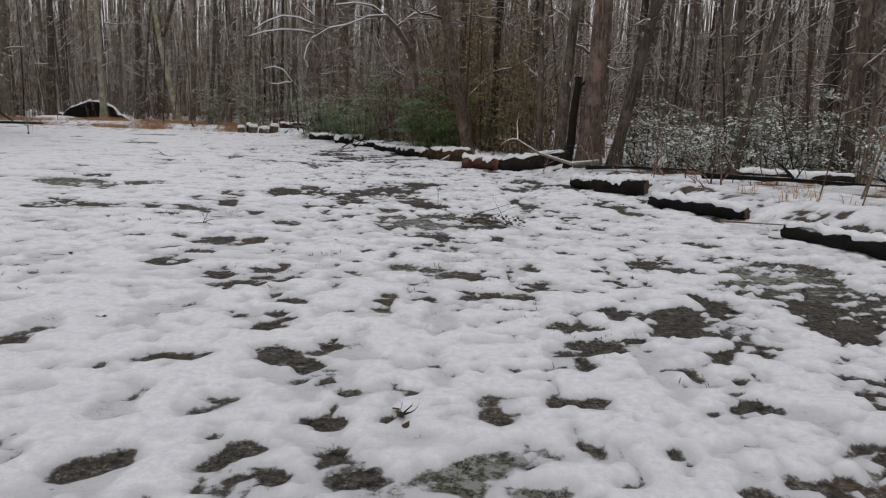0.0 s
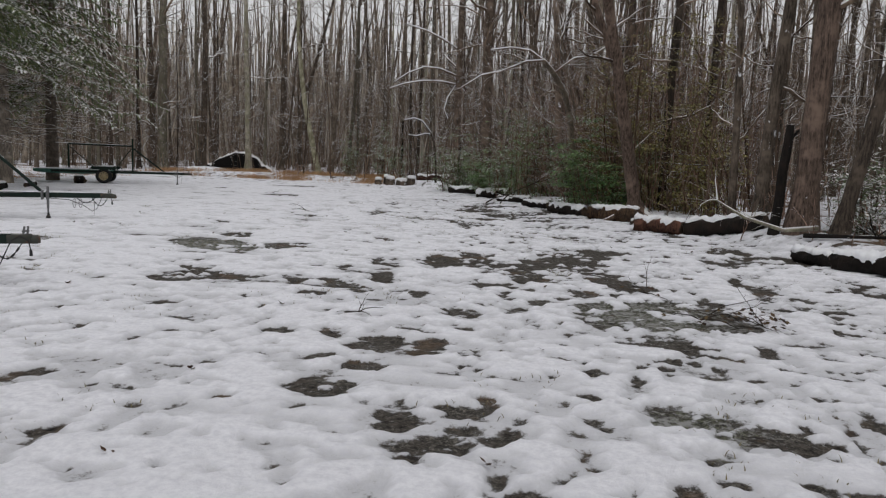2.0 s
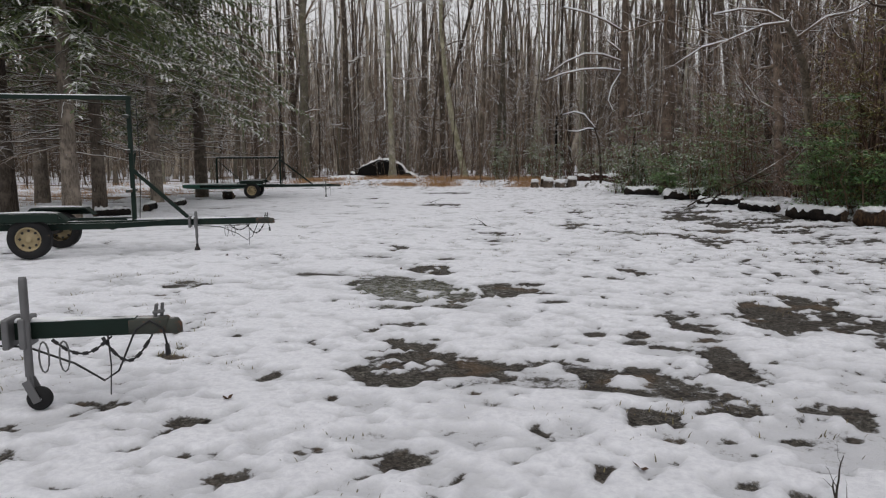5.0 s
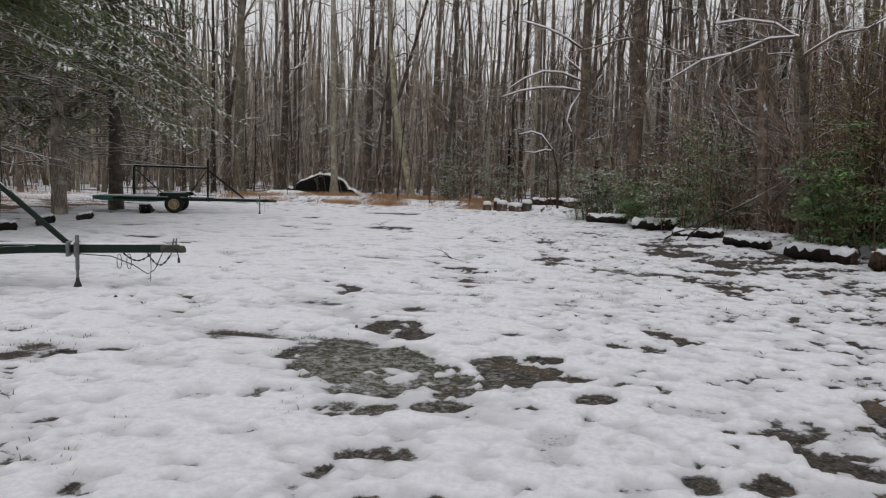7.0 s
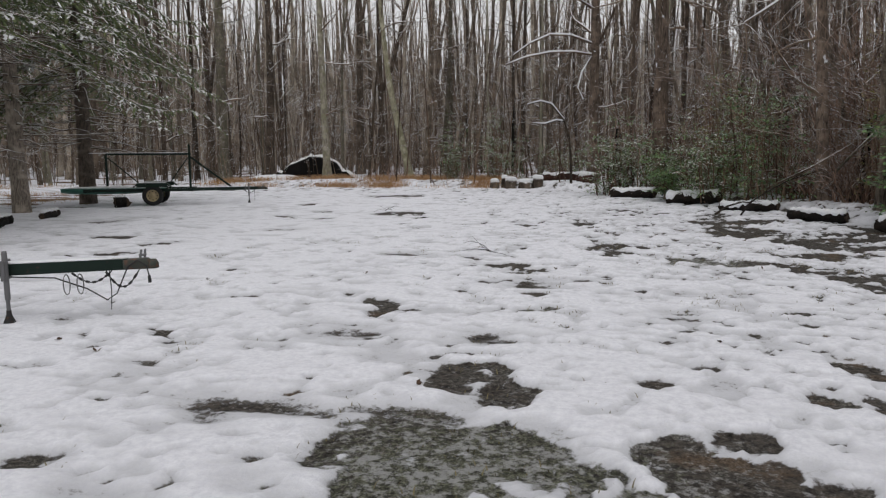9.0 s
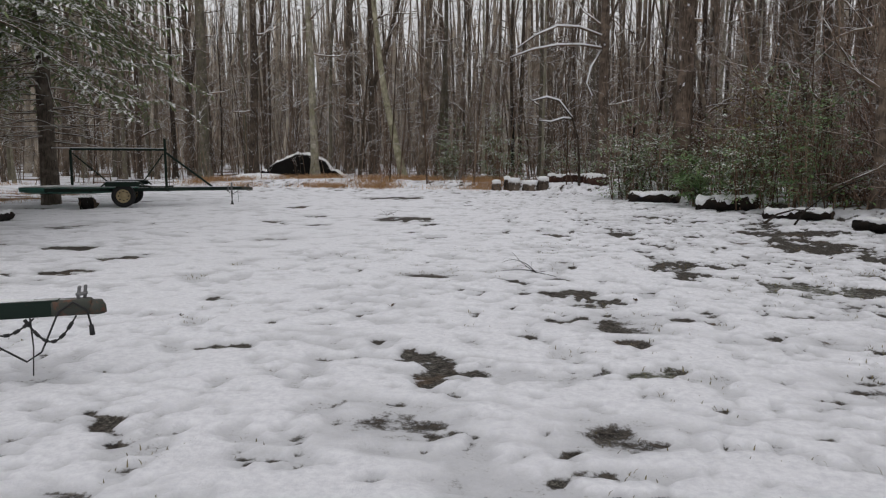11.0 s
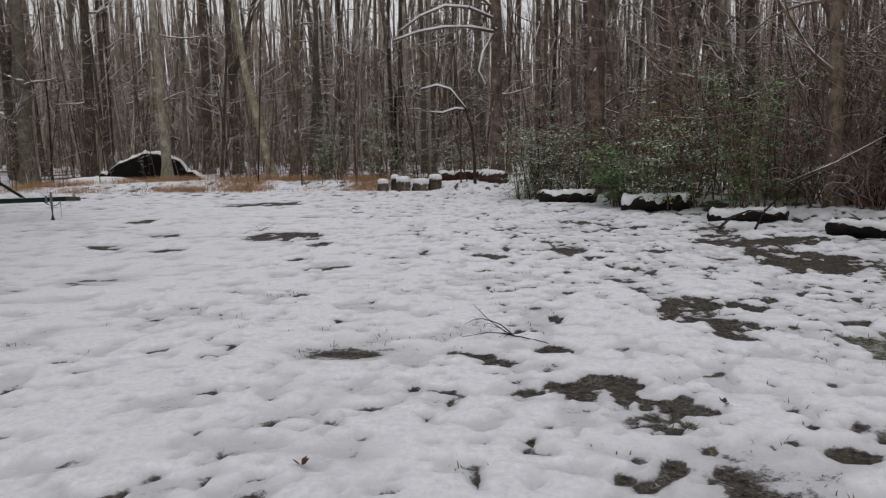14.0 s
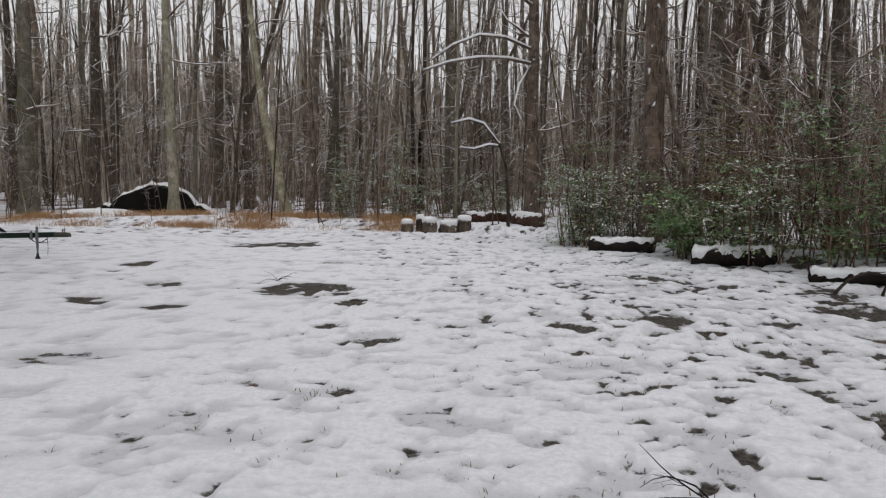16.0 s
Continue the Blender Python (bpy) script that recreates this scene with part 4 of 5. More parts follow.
# saplings and twiggy undergrowth
geo = Geo()
under = random.Random(21)
count = 0
while count < 3600:
    x, y = under.uniform(-60, 34), under.uniform(6, 85)
    d = float(beyond(np.array([x]), np.array([y]))[0])
    if d < 0.8 or d > 42 or under.random() < d / 60 or y < 21 and x > 0 and d < 5 and under.random() < 0.85:
        continue
    count += 1
    z, h = ground_z(x, y), under.choice((0.8, 1.2, 1.8, 2.5, 3.5, 5.0, 7.0)) * under.uniform(0.7, 1.2)
    lx, ly = under.gauss(0, 0.12), under.gauss(0, 0.12)
    r = 0.006 + 0.004 * h
    pts = [(x + lx * h * s + under.uniform(-0.05, 0.05), y + ly * h * s, z - 0.05 + h * s) for s in (0, 0.35, 0.7, 1)]
    geo.tube(pts, [r, r * 0.85, r * 0.6, r * 0.2], 3, cap=False)
    for k in range(6):
        s = under.uniform(0.2, 0.95)
        a = under.uniform(0, 6.28)
        limb(geo, (x + lx * h * s, y + ly * h * s, z + h * s), (math.cos(a), math.sin(a), under.uniform(-0.1, 1)), under.uniform(0.3, 0.5) * h * 0.6, r * 0.5, 0.003, 0, 0.3, 2, 3, under, 0, 0)
for k in range(4600):
    while True:
        x, y = under.uniform(-58, 32), under.uniform(10, 80)
        d = float(beyond(np.array([x]), np.array([y]))[0])
        if 1.0 < d < 40:
            break
    a, z = under.uniform(0, 6.28), ground_z(x, y) + under.uniform(2.5, 13)
    limb(geo, (x, y, z), (math.cos(a), math.sin(a), under.uniform(-0.2, 0.9)), under.uniform(1.2, 3.2), 0.014, 0.004, 0, 0.28, 3, 3, under, 1, 0)
whole("undergrowth", geo, TWIG_SNOWY, "thin saplings and twiggy undergrowth dusted with snow", "undergrowth", kind="stuff")


def thicket(x0, y0, x1, y1, count, tall, deep, seed):
    """Fine hanging red-brown twigs along a stretch of the edge."""
    rnd, geo = random.Random(seed), Geo()
    for k in range(count):
        s, off = rnd.random(), rnd.uniform(0.2, deep)
        nx, ny = (y0 - y1), (x1 - x0)
        ln = math.hypot(nx, ny)
        x, y = x0 + (x1 - x0) * s, y0 + (y1 - y0) * s
        nx, ny = nx / ln, ny / ln
        if float(beyond(np.array([x + nx]), np.array([y + ny]))[0]) < float(beyond(np.array([x - nx]), np.array([y - ny]))[0]):
            nx, ny = -nx, -ny
        x, y = x + nx * off, y + ny * off
        h = tall * rnd.uniform(0.35, 1.0)
        z = ground_z(x, y)
        lean = Vector((-nx * rnd.uniform(-0.3, 0.7) + rnd.uniform(-0.4, 0.4), -ny * rnd.uniform(-0.3, 0.7) + rnd.uniform(-0.4, 0.4), 1.6))
        limb(geo, (x, y, z - 0.05), lean, h, rnd.uniform(0.01, 0.026), 0.004, rnd.uniform(0.0, 0.12), 0.27, 8, 3, rnd, 6, 0)
    return whole("brush_thicket", geo, TWIG, "dense red-brown thicket of bare hanging twigs behind the logs", "bushes", kind="stuff")


thicket(-3.2, 34.2, 1.8, 26.2, 330, 8.0, 5.0, 31)
thicket(-7.4, 40.4, -4.2, 34.5, 130, 4.0, 3.5, 32)
thicket(-0.3, 25.2, 2.8, 20.4, 50, 5.0, 4.0, 35)
thicket(0.5, 23.0, 4.4, 13.0, 70, 1.1, 3.5, 33)
thicket(-3.4, 32.4, -0.4, 27.2, 380, 1.9, 2.2, 36)
thicket(-19.5, 43.5, -9.0, 43.6, 120, 1.3, 5.0, 34)


def leafy_bush(x, y, wide, tall, count, mat, name, label, seed, leaf=0.075, category="bush"):
    """A bush of stems with single leaves in clumps."""
    rnd = random.Random(seed)
    ob = thing(name, label, category)
    stems, leaves = Geo(), Geo()
    tips = []
    for k in range(12 + int(tall * 4)):
        a = rnd.uniform(0, 6.28)
        out = rnd.random() ** 0.5 * wide
        h = tall * rnd.uniform(0.35, 1.0) * (1 - 0.35 * out / wide)
        foot, b = rnd.uniform(0.5, 0.95), a + rnd.uniform(-0.5, 0.5)
        pts = [(foot * math.cos(b) * out, foot * math.sin(b) * out, -0.1), (0.85 * math.cos(a) * out + rnd.gauss(0, 0.15), 0.85 * math.sin(a) * out + rnd.gauss(0, 0.15), h * 0.5), (out * math.cos(a), out * math.sin(a), h)]
        stems.tube(pts, [0.018, 0.012, 0.004], 4, cap=False)
        for s in (0.12, 0.25, 0.4, 0.55, 0.7, 0.85, 1.0):
            p = Vector(pts[0]).lerp(Vector(pts[1]), s * 2) if s < 0.5 else Vector(pts[1]).lerp(Vector(pts[2]), s * 2 - 1)
            for j in range(rnd.choice((0, 1, 2, 2))):
                q = p + Vector((rnd.gauss(0, 0.2), rnd.gauss(0, 0.2), rnd.gauss(0, 0.14))) * (0.4 + wide * 0.5)
                if q.z > 0.08:
                    tips.append(q)
                    stems.tube([p, q], [0.006, 0.003], 3, cap=False)
    per = max(4, int(0.7 * count) // len(tips))
    for q in tips:
        for j in range(per):
            c = q + Vector((rnd.gauss(0, 0.15), rnd.gauss(0, 0.15), rnd.gauss(0, 0.035)))
            a, tilt = rnd.uniform(0, 6.28), rnd.uniform(-0.75, 0.3)
            f = Vector((math.cos(a) * math.cos(tilt), math.sin(a) * math.cos(tilt), math.sin(tilt)))
            s = Vector((-math.sin(a), math.cos(a), rnd.uniform(-0.4, 0.4)))
            ln = leaf * rnd.uniform(0.8, 1.5)
            leaves.quad(c, c + f * ln * 0.5 - s * ln * 0.26, c + f * ln, c + f * ln * 0.5 + s * ln * 0.26)
    part("stem", stems, TWIG, ob)
    part("foliage", leaves, mat, ob, smooth=False)
    return put(ob, x, y)


GREENS = [  # x, y, half width, height, leaves
    (-0.3, 25.7, 1.5, 3.3, 9000), (0.9, 25.0, 1.0, 2.4, 4500), (-4.5, 34.3, 1.3, 2.2, 6000), (-6.6, 37.6, 1.3, 3.8, 5500), (-3.8, 33.3, 1.2, 4.2, 4500), (-2.7, 31.3, 1.2, 4.4, 4500), (-5.4, 36.9, 1.0, 3.0, 3000),
    (-12.5, 45.9, 1.2, 4.0, 4500), (-15.2, 46.6, 1.1, 3.7, 3600), (-9.6, 46.0, 1.2, 2.4, 2500), (-6.9, 38.0, 1.0, 4.2, 3000)]
for i, (x, y, w, h, n) in enumerate(GREENS):
    leafy_bush(x, y, w, h, n, HOLLY if i in (0, 1, 2, 5) else HOLLY_SNOWY, "holly_bush", "glossy dark green holly bush behind the logs" if i in (0, 1, 2, 5) else "dark green holly bush with snow on its leaves", 300 + i, 0.09)
for i, (x, y, w, h, n) in enumerate([(1.8, 24.2, 1.4, 7.5, 13000), (0.6, 27.2, 1.5, 7.6, 10000), (-0.4, 29.2, 1.0, 6.2, 4000), (2.5, 22.4, 0.8, 3.6, 5000), (-3.0, 36.5, 1.3, 5.5, 6000)]):
    leafy_bush(x, y, w, h, n, HEDGE, "cedar", "olive-green straggling cedar behind the logs", 320 + i, 0.08, "tree")
for i, (x, y, w, h, n) in enumerate([(5.3, 18.6, 1.0, 2.3, 5000), (6.5, 17.4, 1.2, 1.9, 6000), (7.8, 16.6, 1.3, 2.1, 7000), (9.2, 16.2, 1.3, 2.1, 6000), (7.4, 20.5, 1.1, 1.9, 3000)]):
    leafy_bush(x, y, w, h, n, SHRUB, "evergreen_shrub", "low evergreen shrub with snow-laden leaves", 330 + i, 0.085)


def spruce(seed, h, r, skirt):
    """A spruce: straight trunk, whorls of drooping boughs and hanging sprays of needles."""
    rnd = random.Random(seed)
    ob = thing("spruce", "tall spruce with drooping snow-dusted boughs and a bare lower trunk", "tree")
    geo = Geo()
    geo.tube([(0, 0, -0.3), (0, 0, 0.1), (0.01, 0, 1.5), (0.03, 0.02, h * 0.4), (0, 0, h)], [r * 1.5, r * 1.2, r, r * 0.7, 0.03], 12)
    part("trunk", geo, BARK_SPRUCE, ob)
    boughs, needles = Geo(), Geo()
    z = 2.0
    while z < h - 0.3:
        s = max(0, z - 4.5) / (h - 4.5)
        reach_out = (4.7 * (1 - s) ** 0.9 + 0.25) * (0.6 if z < skirt - 0.6 else 1)
        bare = z < skirt
        for k in range(4 if bare and z < skirt - 0.6 else 6):
            a = rnd.uniform(0, 6.28)
            ln = reach_out * rnd.uniform(0.65, 1.1)
            d = Vector((math.cos(a), math.sin(a), 0))
            pts, p, n = [], Vector((0, 0, z + rnd.uniform(-0.2, 0.2))), 7
            slope = rnd.uniform(-0.2, 0.1)
            sag = 0.12 if z < skirt - 0.6 else rnd.uniform(0.3, 0.6)
            for i in range(n + 1):
                q = i / n
                pts.append(p + d * ln * q + Vector((0, 0, ln * (slope * q - sag * q * q + 0.4 * sag * q ** 3) + rnd.gauss(0, 0.03 * ln * q))))
            boughs.tube(pts, [0.028 * (1 - 0.85 * i / n) for i in range(n + 1)], 4, cap=False)
            side = Vector((-d.y, d.x, 0))
            if z < skirt - 0.6 or bare and rnd.random() < 0.5:
                for j in range(2):
                    limb(boughs, pts[rnd.randint(2, 6)], d + side * rnd.uniform(-1, 1), 0.7, 0.008, 0.003, 0.03, 0.2, 3, 3, rnd)
                continue
            m = int(10 + ln * 6)
            for j in range(m):
                q = 0.25 + 0.75 * (j + rnd.random()) / m
                i = min(int(q * n), n - 1)
                p0 = pts[i].lerp(pts[i + 1], q * n - i)
                sg = 1 if j % 2 else -1
                out = (side * sg * rnd.uniform(0.5, 1.0) + d * rnd.uniform(0.3, 0.9)).normalized()
                bl = (0.2 + 0.5 * (1 - q)) * rnd.uniform(0.6, 1.15)
                drop = rnd.uniform(0.1, 0.7)
                prev = p0
                tufts = max(4, int(bl / 0.085))
                for u in range(1, tufts + 1):
                    e = u / tufts
                    c = p0 + out * bl * e + Vector((0, 0, -drop * bl * e * e))
                    across = Vector((-out.y, out.x, rnd.uniform(-0.5, 0.5))).normalized()
                    w = 0.06 * (1.15 - 0.6 * e)
                    t = (c - prev)
                    tip = c + t * 0.9 + Vector((0, 0, rnd.uniform(-0.05, 0.01)))
                    needles.quad(prev, c - across * w, tip, c + across * w)
                    prev = c
        z += 0.34 + 0.1 * s
    part("bough", boughs, TWIG_SNOWY, ob)
    part("needles", needles, NEEDLES, ob, "hanging green needle sprays with snow", smooth=False)
    return ob


SPRUCES = [(-19.6, 19.9), (-20.4, 21.6), (-24.35, 30.95), (-23.3, 27.1), (-21.6, 17.8), (-27.4, 25.6), (-22.8, 20.6)]
KINDS = [spruce(400, 17, 0.21, 5.2), spruce(401, 15, 0.18, 5.4), spruce(402, 18, 0.24, 4.1)]
for i, (x, y) in enumerate(SPRUCES):
    at = pose(x, y, ground_z(x, y) - 0.05, 0, 0, 77 * i)
    if i < 3:
        KINDS[i].matrix_basis = at
    else:
        copy_thing(KINDS[i % 3], at)


# ---- logs and stumps along the edge ----
def log(a, b, r, mat, label, snow=0.85, seed=0, r2=None, raised=0.0):
    """A felled trunk lying from a to b, cut ends, uneven bark and a broken cap of snow."""
    rnd = random.Random(seed)
    a, b = Vector((*a, ground_z(*a) + r * 0.6 + raised)), Vector((*b, ground_z(*b) + (r2 or r) * 0.6 + raised))
    ob = thing("log", label, "log", Matrix.Translation(a), "logs along the clearing")
    d = b - a
    side = Vector((-d.y, d.x, 0)).normalized()
    n, body, cap = 14, Geo(), Geo()
    sides = 14
    pts = [d * (i / n) + side * 0.3 * r * noise.noise((i * 0.3, seed * 5.1, 0)) for i in range(n + 1)]
    rad = [(r + ((r2 or r) - r) * i / n) * rnd.uniform(0.88, 1.06) * (0.84 if i in (0, n) else 1) for i in range(n + 1)]
    body.tube(pts, rad, sides, cap=False)
    for k in range(len(body.v)):
        body.v[k] = body.v[k] + Vector((rnd.uniform(-1, 1), rnd.uniform(-1, 1), rnd.uniform(-1, 1))) * r * 0.2
    part("bark", body, mat, ob)
    for e, sgn in ((0, -1), (n, 1)):
        end = Geo()
        ring = [body.v[e * sides + k] for k in range(sides)]
        c = sum(ring, Vector()) / sides
        dn = d.normalized() * sgn
        inner = [c + (p - c) * 0.86 + dn * 0.012 for p in ring]
        for k in range(sides):
            q = (k + 1) % sides
            quad = (ring[k], ring[q], inner[q], inner[k])
            end.quad(*(quad if sgn > 0 else quad[::-1]))
        base = len(end.v)
        end.v += inner + [c + dn * 0.015]
        for k in range(sides):
            end.f.append((base + k, base + (k + 1) % sides, base + sides) if sgn > 0 else (base + (k + 1) % sides, base + k, base + sides))
        part("cut_end", end, CUT, ob)
    # snow: a bumpy strip over the top, thinning to nothing at its rims
    m, rows = 40, 8
    up_v = Vector((0, 0, 1))
    grid = []
    for i in range(m + 1):
        s = i / m
        c = d * s
        rr = r + ((r2 or r) - r) * s
        wide = (0.95 + 1.1 * noise.noise((i * 0.17, seed * 3.7, 0.5)) + 0.25 * noise.noise((i * 0.5, seed * 1.7, 4.5))) * snow
        wide = max(wide, 0.12) * (1 if 0 < i < m else 0.3)
        deep = 0.35 + 0.9 * max(0.0, 0.5 + noise.noise((i * 0.28, seed * 4.3, 7.0)))
        row = []
        for j in range(rows + 1):
            u = j / rows * 2 - 1
            ang = u * wide * (1 + 0.25 * noise.noise((i * 0.3, seed * 2.1, 9 * (u > 0)))) + 0.12 * noise.noise((i * 0.2, seed, 2.0))
            thick = 0.062 * deep * (1 - u * u) ** 0.5 * rnd.uniform(0.6, 1.3) * (1 if 0 < i < m else 0.2)
            row.append(c + (side * math.sin(ang) + up_v * math.cos(ang)) * (rr * (0.9 if i in (0, m) else 1.02) + thick - 0.012 * abs(u) ** 4))
        grid.append(row)
    for i in range(m):
        for j in range(rows):
            cap.quad(grid[i][j], grid[i][j + 1], grid[i + 1][j + 1], grid[i + 1][j])
    merged = bmesh.new()
    me = cap.mesh("snow_cap", SNOW)
    merged.from_mesh(me)
    bmesh.ops.remove_doubles(merged, verts=merged.verts[:], dist=0.0005)
    bmesh.ops.recalc_face_normals(merged, faces=merged.faces[:])
    merged.to_mesh(me)
    merged.free()
    top = new("snow_cap", me)
    top.parent = ob
    tagged(top, "uneven cap of white snow")
    return ob


DARK, REDL, TANL = "dark wet log with a cap of snow at the clearing's edge", "rotten red-brown log with a cap of snow", "barkless tan log with a cap of snow"
LOGS = [((4.55, 9.3), (5.4, 7.3), 0.115, LOG_BARK, DARK), ((3.63, 12.45), (4.62, 10.75), 0.115, LOG_BARK, DARK), ((2.85, 15.75), (3.3, 14.5), 0.125, LOG_BARK, DARK),
        ((3.05, 14.55), (3.95, 13.85), 0.17, LOG_BARK, DARK), ((0.5, 20.6), (1.55, 19.75), 0.2, LOG_RED, REDL), ((1.55, 19.7), (3.1, 18.85), 0.2, LOG_BARK, DARK),
        ((-0.52, 23.85), (0.72, 22.42), 0.215, LOG_TAN, TANL), ((-1.75, 25.6), (-0.7, 24.5), 0.17, LOG_BARK, DARK), ((-2.8, 28.15), (-1.9, 27.15), 0.13, LOG_BARK, DARK),
        ((-4.0, 30.7), (-2.7, 30.0), 0.12, LOG_BARK, DARK), ((-5.2, 33.5), (-3.8, 32.7), 0.195, LOG_BARK, DARK), ((-6.95, 36.3), (-5.5, 35.6), 0.18, LOG_BARK, DARK),
        ((-10.2, 43.6), (-8.6, 44.6), 0.2, LOG_RED, REDL), ((-8.5, 43.4), (-7.8, 41.6), 0.24, LOG_RED, REDL), ((6.3, 15.3), (8.4, 14.6), 0.12, LOG_BARK, DARK)]
for i, (a, b, r, mat, lab) in enumerate(LOGS):
    log(a, b, r, mat, lab, 1.25 if i in (9, 10) else 0.85, i)
for i, (a, b, r) in enumerate([((-20.3, 23.3), (-20.9, 24.3), 0.13), ((-21.0, 25.4), (-21.6, 26.6), 0.1), ((-20.0, 21.0), (-19.6, 21.9), 0.12)]):
    log(a, b, r, LOG_BARK, "short dark log lying by the spruces, dusted with snow", 0.5, 40 + i)
log((-22.2, 29.6), (-21.95, 29.85), 0.2, LOG_BARK, "short dark round of wood on end by the spruces", 0.3, 50)


def stump(x, y, r, h, label):
    ob = thing("stump", label, "stump")
    geo, rnd = Geo(), random.Random(int(x * 100))
    geo.tube([(0, 0, -0.1), (0, 0, 0.05), (0, 0, h * 0.5), (0.01, 0, h)], [r * 1.15, r * 1.08, r, r * 0.97], 14)
    for k in range(len(geo.v)):
        geo.v[k] = geo.v[k] * rnd.uniform(0.96, 1.03)
    part("bark", geo, BARK, ob)
    cap = Geo()
    cap.lathe(Matrix.Translation((0, 0, h - 0.01)), [(r * 0.98, -0.03), (r * 1.03, 0.03), (r * 0.9, 0.09), (r * 0.5, 0.12), (0.001, 0.125)], 16)
    part("snow_cap", cap, SNOW, ob, "thick round cap of snow")
    return put(ob, x, y, 0, 1, 0.03)


for x, y, r, h in ((-12.3, 42.6, 0.2, 0.36), (-11.85, 42.7, 0.15, 0.5), (-11.5, 42.3, 0.26, 0.46), (-10.85, 42.4, 0.31, 0.36), (-10.3, 42.5, 0.24, 0.42)):
    stump(x, y, r, h, "cut section of tree trunk under a cap of snow")

# ---- the dark mound and the bank before it ----
def mound(x, y, wide, deep, tall, mat, name, label, seed, cat, steep=0.8):
    rnd, geo = random.Random(seed), Geo()
    rows, cols = 14, 48
    grid = []
    for i in range(rows + 1):
        q = i / rows
        row = []
        for k in range(cols):
            a = 2 * math.pi * k / cols
            rr = math.cos(q * math.pi / 2) ** steep
            wob = 1 + 0.16 * math.sin(3 * a + seed) + 0.1 * math.sin(7 * a) + rnd.uniform(-0.05, 0.05)
            row.append(Vector((wide * rr * wob * math.cos(a), deep * rr * wob * math.sin(a), -0.3 + (tall + 0.3) * math.sin(q * math.pi / 2) * (1 + 0.12 * math.sin(5 * a + q * 4)))))
        grid.append(row)
    geo.v += [p for row in grid for p in row]
    for i in range(rows):
        for k in range(cols):
            geo.f.append((i * cols + k, i * cols + (k + 1) % cols, (i + 1) * cols + (k + 1) % cols, (i + 1) * cols + k))
    return put(whole(name, geo, mat, label, cat), x, y, 8, 1, 0)



def earth_ridge(x, y):
    """An upturned wall of earth: a front coloured black for the hollow's shade, a snowy back."""
    geo, n = Geo(), 44
    rows = []
    for i in range(n + 1):
        u = i / n * 2 - 1
        top = 1.4 * max(0.0, 1 - abs(u - 0.12) ** 1.7 / (1.25 if u < 0.12 else 0.8)) + 0.2 * noise.noise((u * 5, 1, 2)) + 0.16 * noise.noise((u * 13, 4, 2)) - 0.12
        px = 2.4 * u
        row = [(px, -0.55 + 0.12 * noise.noise((u * 7, 3, 1)), -0.35), (px, -0.3 + 0.15 * noise.noise((u * 6, 5, 1)), top * 0.35), (px, -0.38 + 0.15 * noise.noise((u * 6, 7, 1)), top * 0.8),
               (px, -0.3, top * 0.97), (px, -0.1, top + 0.02), (px, 0.25, top * 0.97), (px, 0.9, top * 0.55), (px, 1.7, -0.3)]
        rows.append(row)
    m = len(rows[0])
    geo.v = [Vector(p) for row in rows for p in row]
    for i in range(n):
        for j in range(m - 1):
            geo.f.append((i * m + j, (i + 1) * m + j, (i + 1) * m + j + 1, i * m + j + 1))
    return put(whole("earth_mound", geo, EARTH_SHADED, "upturned mound of earth and roots under snow, its hollow's shade painted black", "mound"), x, y, 6, 1, 0)


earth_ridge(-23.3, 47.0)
mound(-24.6, 45.2, 2.3, 0.7, 0.22, SNOW, "snow_bank", "low bank of brush buried in snow", 5, "snow bank")
for k in range(9):
    geo = Geo()
    limb(geo, (rng.uniform(-2.0, 1.6), rng.uniform(-0.2, 0.4), 0.7), (rng.uniform(-0.8, 0.4), 0.1, 1), rng.uniform(0.5, 1.3), 0.03, 0.008, 0, 0.25, 5, 4, rng, 3)
    put(whole("broken_root", geo, TWIG_SNOWY, "snowy broken root sticking out of the mound", "root"), -23.3, 47.2)


def tufts(name, label, count, mat, place, tall, wide, seed):
    rnd, geo = random.Random(seed), Geo()
    for k in range(count):
        x, y = place(rnd)
        z = ground_z(x, y)
        for j in range(9):
            a, ln = rnd.uniform(0, 6.28), tall * rnd.uniform(0.5, 1.1)
            p = Vector((x + rnd.gauss(0, wide), y + rnd.gauss(0, wide), z - 0.03))
            d = Vector((math.cos(a) * 0.5, math.sin(a) * 0.5, 1)) * ln
            w = Vector((-math.sin(a), math.cos(a), 0)) * (0.004 + 0.006 * tall)
            bend = p + d * 0.6
            geo.quad(p - w, p + w, bend + w * 0.7, bend - w * 0.7)
            geo.quad(bend - w * 0.7, bend + w * 0.7, p + d + Vector((math.cos(a), math.sin(a), -0.4)) * ln * 0.25, p + d + Vector((math.cos(a), math.sin(a), -0.4)) * ln * 0.25 - w * 0.2)
    return whole(name, geo, mat, label, "grass", kind="stuff", smooth=False)


def clumped(cx0, cx1, cy0, cy1, grip):
    def place(r):
        while True:
            x, y = r.uniform(cx0, cx1), r.uniform(cy0, cy1)
            if grain(np.array([x * grip]), np.array([y * grip]))[0] > 0.55:
                return x, y
    return place


tufts("dry_grass", "tufts of tan dry grass through the snow", 1500, STRAW, clumped(-27.5, -12.0, 42.7, 46.2, 1.2), 0.3, 0.34, 61)
tufts("dry_grass", "tan dry grass and leaf litter behind the spruces", 520, STRAW, clumped(-40, -26, 24, 40, 0.7), 0.22, 0.3, 62)
tufts("dry_grass", "sparse tan dry grass behind the logs", 70, STRAW, clumped(5.2, 10, 10, 17, 1.9), 0.22, 0.08, 63)


